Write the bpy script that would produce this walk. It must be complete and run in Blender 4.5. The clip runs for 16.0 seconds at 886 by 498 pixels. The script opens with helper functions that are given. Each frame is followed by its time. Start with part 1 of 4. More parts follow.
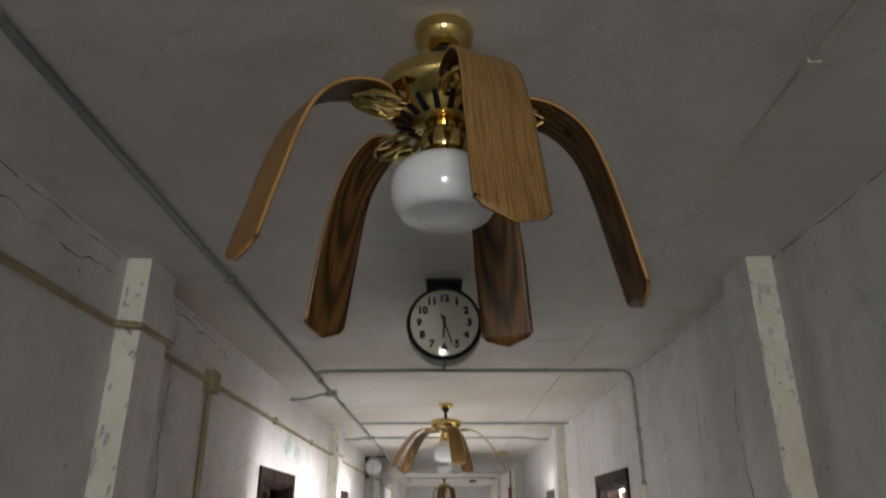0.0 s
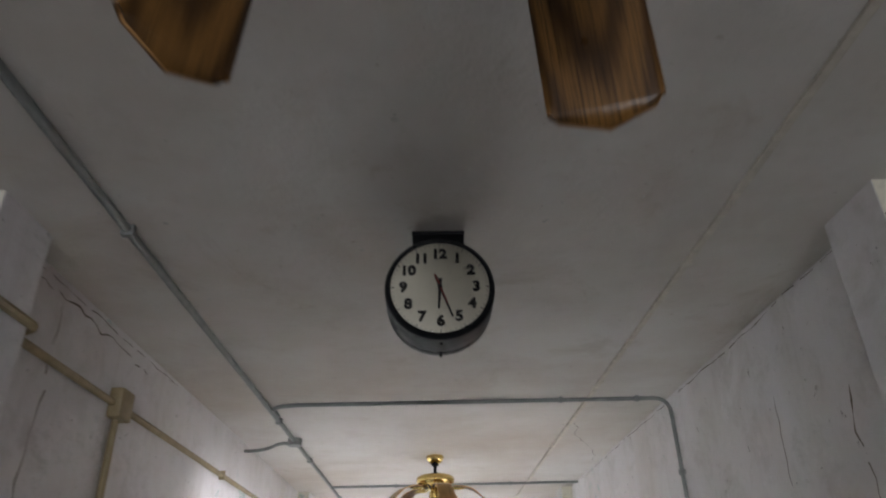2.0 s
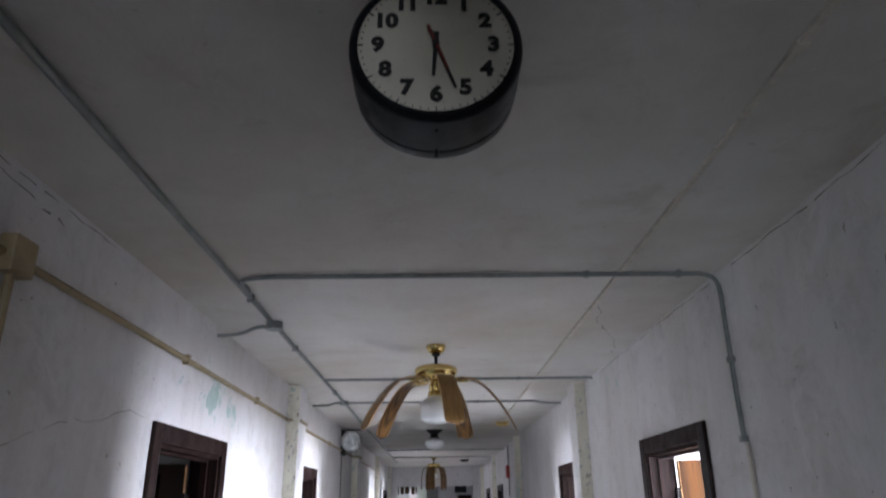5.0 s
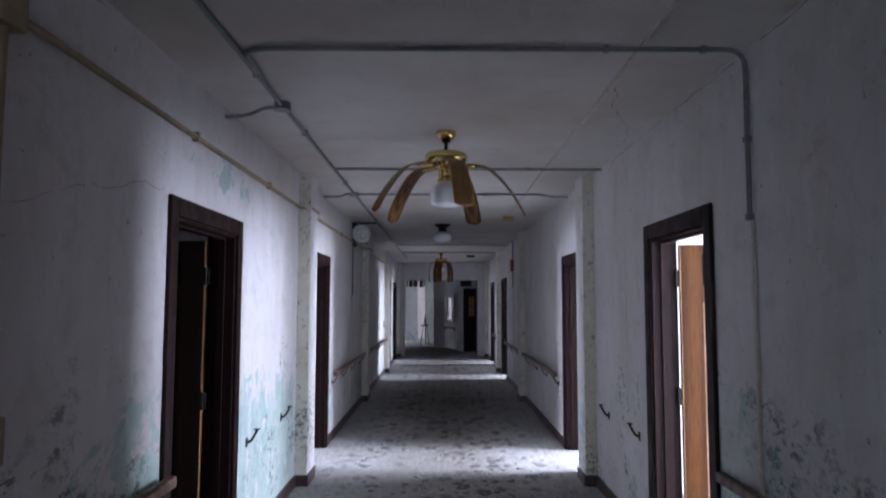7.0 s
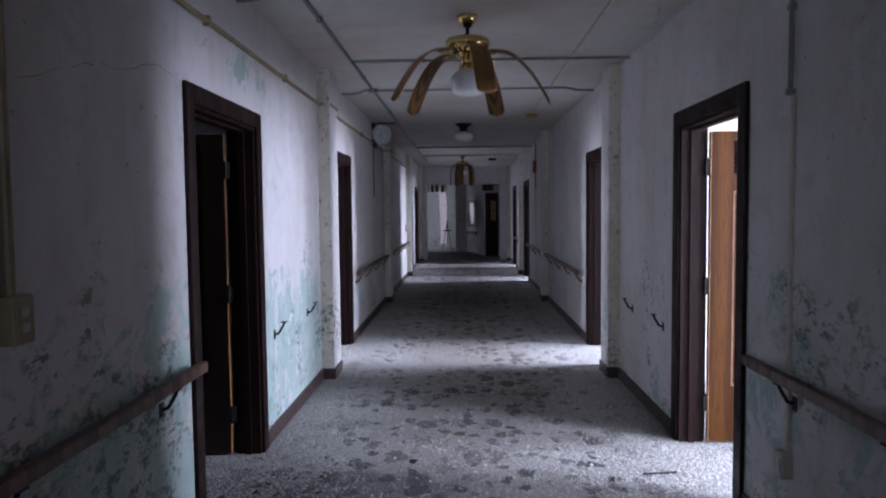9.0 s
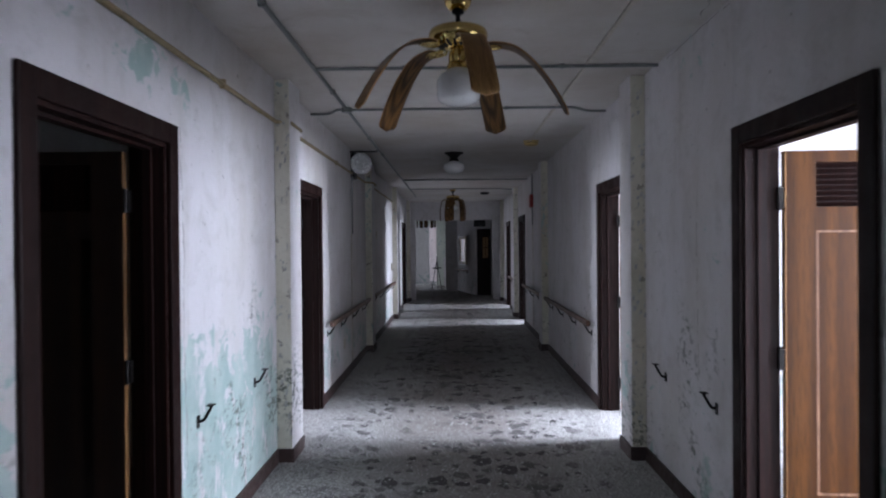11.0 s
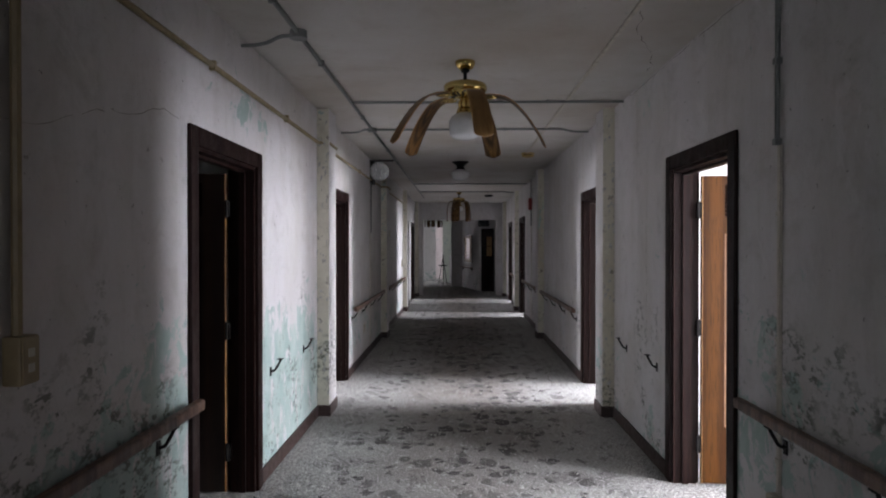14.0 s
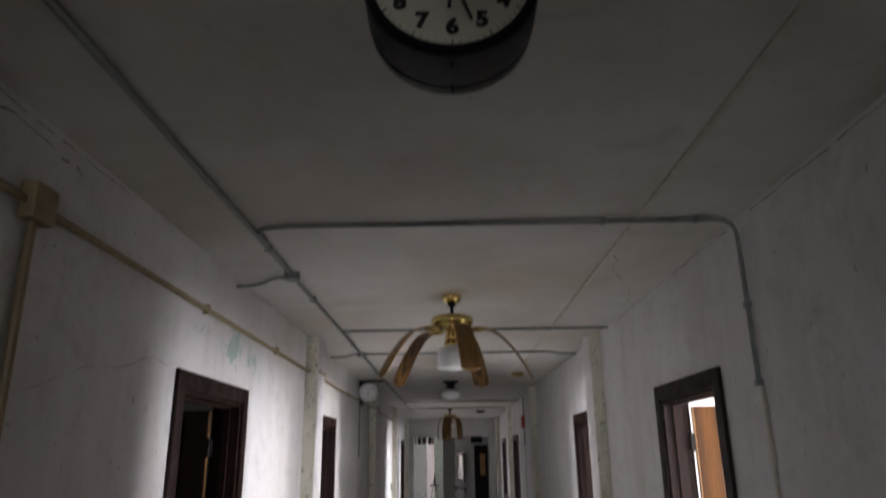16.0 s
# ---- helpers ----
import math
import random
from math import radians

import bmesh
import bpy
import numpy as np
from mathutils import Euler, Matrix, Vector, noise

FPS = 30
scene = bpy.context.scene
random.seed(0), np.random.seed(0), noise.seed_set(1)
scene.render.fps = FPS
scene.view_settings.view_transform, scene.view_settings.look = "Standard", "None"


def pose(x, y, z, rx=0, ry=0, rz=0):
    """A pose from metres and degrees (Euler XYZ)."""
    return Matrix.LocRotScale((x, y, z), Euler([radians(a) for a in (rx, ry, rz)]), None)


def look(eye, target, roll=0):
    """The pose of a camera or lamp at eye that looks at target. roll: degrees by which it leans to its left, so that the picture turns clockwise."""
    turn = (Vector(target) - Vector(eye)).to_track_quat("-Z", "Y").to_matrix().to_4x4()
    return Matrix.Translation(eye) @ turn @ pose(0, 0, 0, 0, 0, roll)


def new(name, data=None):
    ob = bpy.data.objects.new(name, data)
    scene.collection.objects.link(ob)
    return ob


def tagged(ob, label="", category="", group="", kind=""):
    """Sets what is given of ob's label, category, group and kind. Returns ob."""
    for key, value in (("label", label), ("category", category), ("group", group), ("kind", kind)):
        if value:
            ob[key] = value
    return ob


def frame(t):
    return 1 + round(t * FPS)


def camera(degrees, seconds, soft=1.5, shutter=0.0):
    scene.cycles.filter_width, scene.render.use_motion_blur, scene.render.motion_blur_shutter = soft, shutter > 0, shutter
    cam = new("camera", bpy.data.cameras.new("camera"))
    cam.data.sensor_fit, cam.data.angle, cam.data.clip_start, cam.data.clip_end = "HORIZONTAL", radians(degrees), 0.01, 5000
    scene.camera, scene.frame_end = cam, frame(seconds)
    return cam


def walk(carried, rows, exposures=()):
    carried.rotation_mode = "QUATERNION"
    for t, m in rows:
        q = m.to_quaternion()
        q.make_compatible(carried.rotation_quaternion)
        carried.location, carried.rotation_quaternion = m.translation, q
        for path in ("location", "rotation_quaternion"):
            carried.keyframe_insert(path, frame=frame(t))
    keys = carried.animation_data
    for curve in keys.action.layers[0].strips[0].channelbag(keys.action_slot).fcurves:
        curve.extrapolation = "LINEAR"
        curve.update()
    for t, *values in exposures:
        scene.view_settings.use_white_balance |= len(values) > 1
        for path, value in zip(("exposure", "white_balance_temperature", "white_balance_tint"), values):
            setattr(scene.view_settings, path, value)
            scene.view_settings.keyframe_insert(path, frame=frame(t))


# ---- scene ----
cam = camera(66.2, 16.0, soft=2.0, shutter=0.5)
PATH = [
    (0, (-0.095, -0.454, 1.764), (-0.101, 1.401, 2.509), -0.1),
    (0.5, (-0.085, -0.293, 1.769), (-0.108, 1.505, 2.645), 0.6),
    (1, (-0.146, -0.008, 1.758), (-0.082, 1.782, 2.649), -1.3),
    (1.5, (-0.121, 0.319, 1.759), (-0.111, 2.084, 2.699), -1.5),
    (2, (-0.139, 0.567, 1.708), (-0.089, 2.329, 2.654), -1.6),
    (2.5, (-0.140, 0.898, 1.739), (0.003, 2.649, 2.694), -3.4),
    (3, (-0.088, 1.123, 1.790), (-0.044, 2.832, 2.829), -1.4),
    (3.2, (-0.082, 1.187, 1.790), (-0.065, 2.903, 2.817), -0.7),
    (5.3, (-0.117, 1.357, 1.733), (-0.084, 3.256, 2.36), -0.7),
    (5.5, (-0.122, 1.37, 1.711), (-0.085, 3.287, 2.283), -0.6),
    (6, (-0.118, 1.396, 1.67), (-0.081, 3.349, 2.101), -0.6),
    (6.5, (-0.119, 1.406, 1.646), (-0.119, 3.386, 1.929), -1.0),
    (7, (-0.125, 1.405, 1.634), (-0.12, 3.399, 1.787), 0.1),
    (7.5, (-0.126, 1.42, 1.609), (-0.138, 3.42, 1.649), 0.0),
    (8, (-0.133, 1.443, 1.571), (-0.149, 3.441, 1.49), -0.4),
    (8.5, (-0.134, 1.467, 1.531), (-0.162, 3.457, 1.336), -0.3),
    (9, (-0.134, 1.475, 1.533), (-0.193, 3.471, 1.416), -0.6),
    (9.5, (-0.127, 1.467, 1.548), (-0.171, 3.466, 1.49), -0.6),
    (9.7, (-0.128, 1.465, 1.552), (-0.156, 3.465, 1.517), 0.2),
    (10.3, (-0.125, 1.620, 1.580), (-0.156, 3.620, 1.587), -0.3),
    (11, (-0.125, 2.620, 1.580), (-0.156, 4.620, 1.566), -0.5),
    (11.5, (-0.125, 2.950, 1.580), (-0.156, 4.950, 1.556), -0.7),
    (11.8, (-0.125, 2.830, 1.580), (-0.155, 4.830, 1.554), -0.76),
    (12, (-0.125, 2.650, 1.580), (-0.153, 4.650, 1.561), -0.9),
    (12.5, (-0.125, 2.200, 1.580), (-0.147, 4.200, 1.556), -0.33),
    (13, (-0.125, 1.740, 1.580), (-0.133, 3.740, 1.564), -0.8),
    (13.5, (-0.123, 1.418, 1.585), (-0.145, 3.418, 1.573), -1.4),
    (14, (-0.137, 1.414, 1.57), (-0.183, 3.414, 1.553), -0.0),
    (14.5, (-0.136, 1.407, 1.588), (-0.198, 3.405, 1.637), -0.6),
    (15, (-0.127, 1.396, 1.627), (-0.159, 3.386, 1.821), -0.4),
    (15.5, (-0.123, 1.38, 1.678), (-0.155, 3.345, 2.047), -0.6),
    (16, (-0.113, 1.353, 1.718), (-0.128, 3.266, 2.302), -0.8),
]
walk(cam, [(t, look(eye, target, roll)) for t, eye, target, roll in PATH],
     [(0, 0.62, 7300, 11), (2.5, 0.9, 6650, 14), (5.5, -0.12, 6100, 16), (7.0, -0.8, 5800, 21), (8.5, -1.2, 5700, 25), (9.5, -1.15, 5850, 22),
      (12, -1.22, 6100, 17), (13.5, -1.05, 6600, 18), (14.5, -1.12, 6700, 17), (15.3, -1.08, 6850, 17), (16, -0.68, 7000, 16)])

# ---- world, sun, large lights ----
world = bpy.data.worlds.new("overcast_sky")
scene.world = world
world.use_nodes = True
wn = world.node_tree
sky = wn.nodes.new("ShaderNodeTexSky")
sky.sky_type, sky.sun_disc = "NISHITA", False
sky.sun_elevation, sky.sun_rotation = radians(40), radians(200)
wn.links.new(sky.outputs[0], wn.nodes["Background"].inputs[0])
wn.nodes["Background"].inputs[1].default_value = 0.10
sun = new("sun", bpy.data.lights.new("sun", "SUN"))
sun.data.energy, sun.data.angle, sun.data.color = 0.6, radians(20), (1.0, 0.96, 0.9)
sun.matrix_world = look((0, 0, 0), (math.sin(radians(200)) * -math.cos(radians(40)), -math.cos(radians(200)) * math.cos(radians(40)), -math.sin(radians(40))))

# plan: corridor walls, ceiling, rooms either side
L, R, C, TH = -1.422, 1.265, 2.79, 0.15
OUT = 4.2            # depth of the rooms from the corridor walls
Y0, Y1 = -6.5, 22.0  # the corridor's ends
DOOR_H, CASING = 2.05, 0.09
# name of side, opening's near and far y, leaf angle from the wall in degrees (None: no leaf)
DOORS = [
    ("R", 4.943, 5.900, 93), ("L", 4.694, 5.678, 91),
    ("R", 8.085, 9.060, 96), ("L", 8.160, 9.150, 95),
    ("R", 15.90, 16.86, 100), ("L", 17.62, 18.55, 92),
    ("R", 19.30, 20.22, 98), ("L", 19.75, 20.65, 92),
]
# side, room's y range, window's y range, watts of sky light in the window
ROOMS = [
    ("R", 2.20, 7.40, 5.40, 6.15, 340), ("R", 7.55, 12.6, 7.75, 9.3, 1000), ("R", 13.6, 18.2, 15.6, 16.95, 560), ("R", 18.35, 21.9, 19.2, 20.4, 400),
    ("L", 7.55, 12.6, 8.2, 9.3, 270), ("L", 13.6, 19.2, 17.6, 18.7, 160), ("L", 19.35, 21.9, 19.7, 20.8, 160),
]
# side, y range and watts of every window: one a room, and the first east room's second one
WINDOWS = [(s, wa, wb, watts) for s, _, _, wa, wb, watts in ROOMS] + [("R", 2.75, 4.30, 850)]


def area(name, m, sx, sy, watts, colour):
    lamp = new(name, bpy.data.lights.new(name, "AREA"))
    lamp.data.shape, lamp.data.size, lamp.data.size_y = "RECTANGLE", sx, sy
    lamp.data.energy, lamp.data.color = watts, colour
    lamp.data.spread = radians(105)
    lamp.matrix_world = m
    return lamp


SKY = (0.86, 0.92, 1.0)
for side, wa, wb, watts in WINDOWS:
    x = (R + TH + OUT - 0.03) if side == "R" else (L - TH - OUT + 0.03)
    aim = -1 if side == "R" else 1
    area("window_skylight", look((x, (wa + wb) / 2, 1.64), (x + aim, (wa + wb) / 2, 1.64 - 0.22)), wb - wa - 0.1, 1.3, watts, SKY)
XW_HALL = L - TH - OUT + 0.05
# the window in the end wall behind the walk, and the bright hall beyond the far end
area("window_skylight", look((-0.08, Y0 + 0.05, 1.5), (-0.08, Y0 + 1, 1.5)), 1.3, 1.4, 40, SKY)
# unseen west windows, added to brighten the far hall
area("window_skylight", look((XW_HALL, 27.2, 1.6), (-1.0, 27.3, 1.3)), 1.7, 1.6, 30, SKY)
area("window_skylight", look((XW_HALL, 30.95, 1.6), (-1.0, 31.2, 1.2)), 1.0, 1.6, 120, SKY)

# ---- materials ----


class Nodes:
    """A small builder for node materials."""

    def __init__(self, name, rough=0.6, metal=0.0):
        self.mat = bpy.data.materials.new(name)
        self.mat.use_nodes = True
        self.tree = self.mat.node_tree
        self.bsdf = self.tree.nodes["Principled BSDF"]
        self.put(self.bsdf, "Roughness", rough)
        self.put(self.bsdf, "Metallic", metal)
        self.pos = self.add("ShaderNodeNewGeometry").outputs["Position"]

    def add(self, kind):
        return self.tree.nodes.new(kind)

    def put(self, node, key, v):
        if isinstance(v, bpy.types.NodeSocket):
            self.tree.links.new(v, node.inputs[key])
        else:
            if isinstance(v, tuple) and len(v) == 3 and node.inputs[key].type == "RGBA":
                v = (*v, 1)
            node.inputs[key].default_value = v

    def scaled(self, v, s):
        n = self.add("ShaderNodeVectorMath")
        n.operation = "MULTIPLY"
        self.put(n, 0, v)
        n.inputs[1].default_value = s
        return n.outputs[0]

    def noise(self, scale, detail=4.0, rough=0.6, vec=None, distort=0.0):
        n = self.add("ShaderNodeTexNoise")
        self.put(n, "Vector", vec or self.pos)
        self.put(n, "Scale", scale), self.put(n, "Detail", detail), self.put(n, "Roughness", rough), self.put(n, "Distortion", distort)
        return n.outputs[0]

    def voronoi(self, scale, vec=None, feature="F1", out="Distance"):
        n = self.add("ShaderNodeTexVoronoi")
        n.feature = feature
        self.put(n, "Vector", vec or self.pos), self.put(n, "Scale", scale)
        return n.outputs[out]

    def ramp(self, v, a, b, lo=0.0, hi=1.0):
        n = self.add("ShaderNodeMapRange")
        self.put(n, 0, v), self.put(n, 1, a), self.put(n, 2, b), self.put(n, 3, lo), self.put(n, 4, hi)
        return n.outputs[0]

    def maths(self, op, a, b=0.0):
        n = self.add("ShaderNodeMath")
        n.operation = op
        self.put(n, 0, a), self.put(n, 1, b)
        return n.outputs[0]

    def mix(self, fac, a, b):
        n = self.add("ShaderNodeMix")
        n.data_type = "RGBA"
        self.put(n, 0, fac)
        for key, v in ((6, a), (7, b)):
            if isinstance(v, tuple):
                n.inputs[key].default_value = (*v, 1)
            else:
                self.tree.links.new(v, n.inputs[key])
        return n.outputs[2]

    def axis(self, k):
        n = self.add("ShaderNodeSeparateXYZ")
        self.put(n, 0, self.pos)
        return n.outputs[k]

    def done(self, colour, bump=None, strength=0.3, distance=0.01, rough=None):
        self.put(self.bsdf, "Base Color", colour)
        if rough is not None:
            self.put(self.bsdf, "Roughness", rough)
        if bump is not None:
            n = self.add("ShaderNodeBump")
            self.put(n, "Strength", strength), self.put(n, "Distance", distance), self.put(n, "Height", bump)
            self.tree.links.new(n.outputs[0], self.bsdf.inputs["Normal"])
        return self.mat


def wall_paint(name, white, warm, peel=1.0, high=False, chip=0.0):
    """Old white paint over a green coat, flaking most where the wall was damp."""
    k = Nodes(name, 0.55)
    z = k.axis(2)
    damp = k.ramp(z, 0.40, 1.30, 0.145, -0.03)
    damp = k.maths("SUBTRACT", damp, k.ramp(k.axis(1), 7.9, 9.5, 0.0, 0.075))
    tall = k.scaled(k.pos, (1.0, 0.75, 0.8))
    if high:
        # a strip above the first door where the coat has come off
        above = k.ramp(k.maths("ABSOLUTE", k.maths("SUBTRACT", z, 2.36)), 0.0, 0.20, 0.125, 0.0)
        along = k.ramp(k.maths("ABSOLUTE", k.maths("SUBTRACT", k.axis(1), 5.6)), 0.6, 1.4, 1.0, 0.0)
        beside = k.ramp(k.maths("ABSOLUTE", k.maths("SUBTRACT", k.axis(1), 6.6)), 0.8, 1.3, 0.17, 0.0)
        before = k.ramp(k.maths("ABSOLUTE", k.maths("SUBTRACT", k.axis(1), 4.45)), 0.1, 0.7, 0.10, 0.0)
        low = k.ramp(z, 0.9, 1.45, 1.0, 0.0)
        damp = k.maths("ADD", k.maths("ADD", damp, k.maths("MULTIPLY", above, along)), k.maths("ADD", k.maths("MULTIPLY", beside, low), k.maths("MULTIPLY", before, k.ramp(z, 1.1, 1.8, 1.0, 0.0))))
    big = k.noise(0.9, 3, 0.55, tall)
    torn = k.noise(7.0, 9, 0.72, tall, 0.6)
    near = k.maths("MULTIPLY", k.ramp(k.maths("ABSOLUTE", k.maths("SUBTRACT", k.axis(1), 3.5)), 0.5, 1.5, 0.115, 0.0), k.ramp(z, 0.95, 1.35, 1.0, 0.0))
    peeled = k.ramp(k.maths("ADD", k.maths("ADD", k.maths("MULTIPLY", big, 0.55), k.maths("MULTIPLY", torn, 0.82)), k.maths("MULTIPLY", damp, peel)), 0.812, 0.826)
    stain = k.noise(1.6, 6, 0.6, k.scaled(k.pos, (1, 1, 0.35)))
    speck = k.noise(25.0, 8, 0.72, k.scaled(k.pos, (1.0, 0.55, 1.0)))
    mould_zone = k.ramp(k.maths("ADD", k.maths("ADD", k.noise(1.9, 4, 0.6), k.maths("MULTIPLY", damp, 0.35)), near), 0.57, 0.68)
    mould = k.maths("MULTIPLY", k.maths("MULTIPLY", k.ramp(speck, 0.51, 0.57), mould_zone), k.ramp(z, 1.05, 1.8, 1.0, 0.15))
    chips = k.ramp(k.noise(11.0, 8, 0.7, None, 0.2), 0.675 - chip, 0.69 - chip)
    c = k.mix(k.ramp(stain, 0.40, 0.72), white, warm)
    c = k.mix(k.ramp(k.noise(5.5, 7, 0.72, tall, 0.5), 0.50, 0.74, 0, 0.55), c, tuple(a * 0.72 for a in warm))
    runs = k.noise(4.2, 7, 0.72, k.scaled(k.pos, (1.0, 1.0, 0.16)), 0.9)
    c = k.mix(k.ramp(runs, 0.54, 0.76, 0, 0.32), c, tuple(a * 0.62 for a in warm))
    c = k.mix(k.ramp(k.noise(2.6, 8, 0.75, tall, 0.9), 0.60, 0.63, 0, 0.30), c, tuple(a * 1.18 for a in white))
    c = k.mix(k.ramp(k.noise(24, 4, 0.65), 0.69, 0.71, 0, 0.8), c, (0.12, 0.11, 0.10))
    c = k.mix(k.maths("MULTIPLY", k.ramp(k.noise(42, 3), 0.45, 0.7), 0.10), c, (0.42, 0.40, 0.36))
    green = k.mix(k.ramp(k.noise(5, 6), 0.4, 0.65), (0.34, 0.455, 0.43), (0.46, 0.55, 0.515))
    torn_edge = k.ramp(k.noise(7.0, 9, 0.72, k.scaled(k.pos, (1.0, 1.0, 0.32)), 0.3), 0.42, 0.45)
    c = k.mix(k.maths("MULTIPLY", peeled, torn_edge), c, green)
    c = k.mix(k.maths("MULTIPLY", mould, 0.86), c, (0.085, 0.098, 0.075))
    c = k.mix(k.maths("MULTIPLY", chips, 0.7), c, (0.16, 0.14, 0.12))
    h = k.maths("ADD", k.maths("MULTIPLY", k.maths("ADD", peeled, chips), -0.5), k.maths("MULTIPLY", k.noise(30, 5), 0.35))
    return k.done(c, h, 0.45, 0.006)


def ceiling_paint():
    k = Nodes("ceiling_plaster", 0.75)
    c = k.mix(k.ramp(k.noise(0.8, 5, 0.6), 0.40, 0.75), (0.60, 0.58, 0.555), (0.46, 0.41, 0.355))
    c = k.mix(k.ramp(k.noise(3.5, 7, 0.7), 0.52, 0.8, 0, 0.5), c, (0.42, 0.38, 0.34))
    c = k.mix(k.ramp(k.noise(18, 8, 0.75), 0.64, 0.70, 0, 0.7), c, (0.30, 0.24, 0.19))
    c = k.mix(k.ramp(k.noise(1.7, 8, 0.7, None, 0.8), 0.58, 0.70, 0, 0.45), c, (0.36, 0.31, 0.25))
    return k.done(c, k.maths("ADD", k.noise(40, 6, 0.6), k.maths("MULTIPLY", k.noise(7, 4), 1.5)), 0.5, 0.006)


def floor_mat():
    """Grey speckled carpet, trodden brown along the middle, with oval spots of damp and paint dust at the edges."""
    k = Nodes("dirty_carpet", 0.92)
    side = k.maths("ABSOLUTE", k.maths("ADD", k.axis(0), 0.08))
    c = k.mix(k.ramp(k.noise(70, 5, 0.75), 0.36, 0.62), (0.10, 0.096, 0.09), (0.52, 0.51, 0.485))
    c = k.mix(k.ramp(k.noise(1.1, 5), 0.45, 0.75, 0, 0.7), c, k.mix(k.ramp(k.noise(80, 4, 0.7), 0.4, 0.62), (0.12, 0.11, 0.10), (0.33, 0.31, 0.275)))
    trod = k.maths("MULTIPLY", k.ramp(k.maths("ADD", side, k.maths("MULTIPLY", k.noise(1.3, 4), 0.7)), 0.55, 1.15, 0.62, 0.0), k.ramp(k.axis(1), 5.0, 9.5, 0.35, 1.0))
    c = k.mix(trod, c, k.mix(k.ramp(k.noise(60, 5, 0.75), 0.38, 0.64), (0.07, 0.052, 0.043), (0.25, 0.20, 0.17)))
    wobble = k.add("ShaderNodeVectorMath")
    wobble.operation = "MULTIPLY_ADD"
    grain = k.add("ShaderNodeTexNoise")
    k.put(grain, "Vector", k.pos), k.put(grain, "Scale", 13.0), k.put(grain, "Detail", 3.0)
    k.put(wobble, 0, grain.outputs["Color"]), k.put(wobble, 2, k.pos)
    wobble.inputs[1].default_value = (0.13, 0.13, 0.0)

    def spots(scale, stretch, least, widest):
        """Blots of many sizes, one at most in each cell."""
        n = k.add("ShaderNodeTexVoronoi")
        n.voronoi_dimensions = "2D"
        k.put(n, "Vector", k.scaled(wobble.outputs[0], stretch)), k.put(n, "Scale", scale), k.put(n, "Randomness", 0.95)
        pick = k.add("ShaderNodeSeparateColor")
        k.put(pick, 0, n.outputs["Color"])
        reach = k.ramp(pick.outputs[0], least, 1.0, 0.0, widest)
        return k.maths("MULTIPLY", k.ramp(k.maths("SUBTRACT", n.outputs["Distance"], reach), -0.05, 0.0, 1.0, 0.0), k.ramp(pick.outputs[1], 0.0, 1.0, 0.6, 1.0))

    zone = k.maths("MULTIPLY", k.ramp(k.noise(1.0, 3), 0.32, 0.44, 0.2, 1.0), k.ramp(side, 0.75, 1.25, 1.0, 0.25))
    blot = k.maths("MAXIMUM", spots(6.2, (1.0, 0.80, 1.0), 0.42, 0.50), spots(11.0, (1.0, 0.8, 1.0), 0.50, 0.50))
    blot = k.maths("MULTIPLY", blot, zone)
    c = k.mix(k.maths("MULTIPLY", blot, 0.94), c, (0.045, 0.038, 0.040))
    wet = k.ramp(k.noise(1.4, 5, 0.6, k.scaled(k.pos, (1, 1.4, 1)), 0.4), 0.58, 0.62)
    c = k.mix(k.maths("MULTIPLY", wet, 0.45), c, (0.08, 0.074, 0.07))
    # the soaked patch before the first west doorway
    dx, dy = k.maths("MULTIPLY", k.maths("SUBTRACT", k.axis(0), -1.05), 0.50), k.maths("SUBTRACT", k.axis(1), 4.85)
    far = k.maths("SQRT", k.maths("ADD", k.maths("MULTIPLY", dx, dx), k.maths("MULTIPLY", dy, dy)))
    soak = k.ramp(k.maths("ADD", far, k.maths("MULTIPLY", k.noise(4.5, 6, 0.7, None, 0.5), 0.9)), 0.94, 1.06, 1, 0)
    c = k.mix(k.maths("MULTIPLY", soak, 0.62), c, (0.075, 0.070, 0.078))
    edge = k.ramp(side, 0.5, 1.25, 0.0, 0.06)
    flake = k.ramp(k.maths("ADD", k.noise(58, 5, 0.72), edge), 0.59, 0.61)
    c = k.mix(k.maths("MULTIPLY", flake, k.ramp(blot, 0, 1, 0.9, 0.15)), c, (0.78, 0.78, 0.76))
    return k.done(c, k.maths("ADD", k.noise(110, 4), k.maths("ADD", k.noise(35, 5), k.maths("MULTIPLY", blot, -0.4))), 1.0, 0.016)


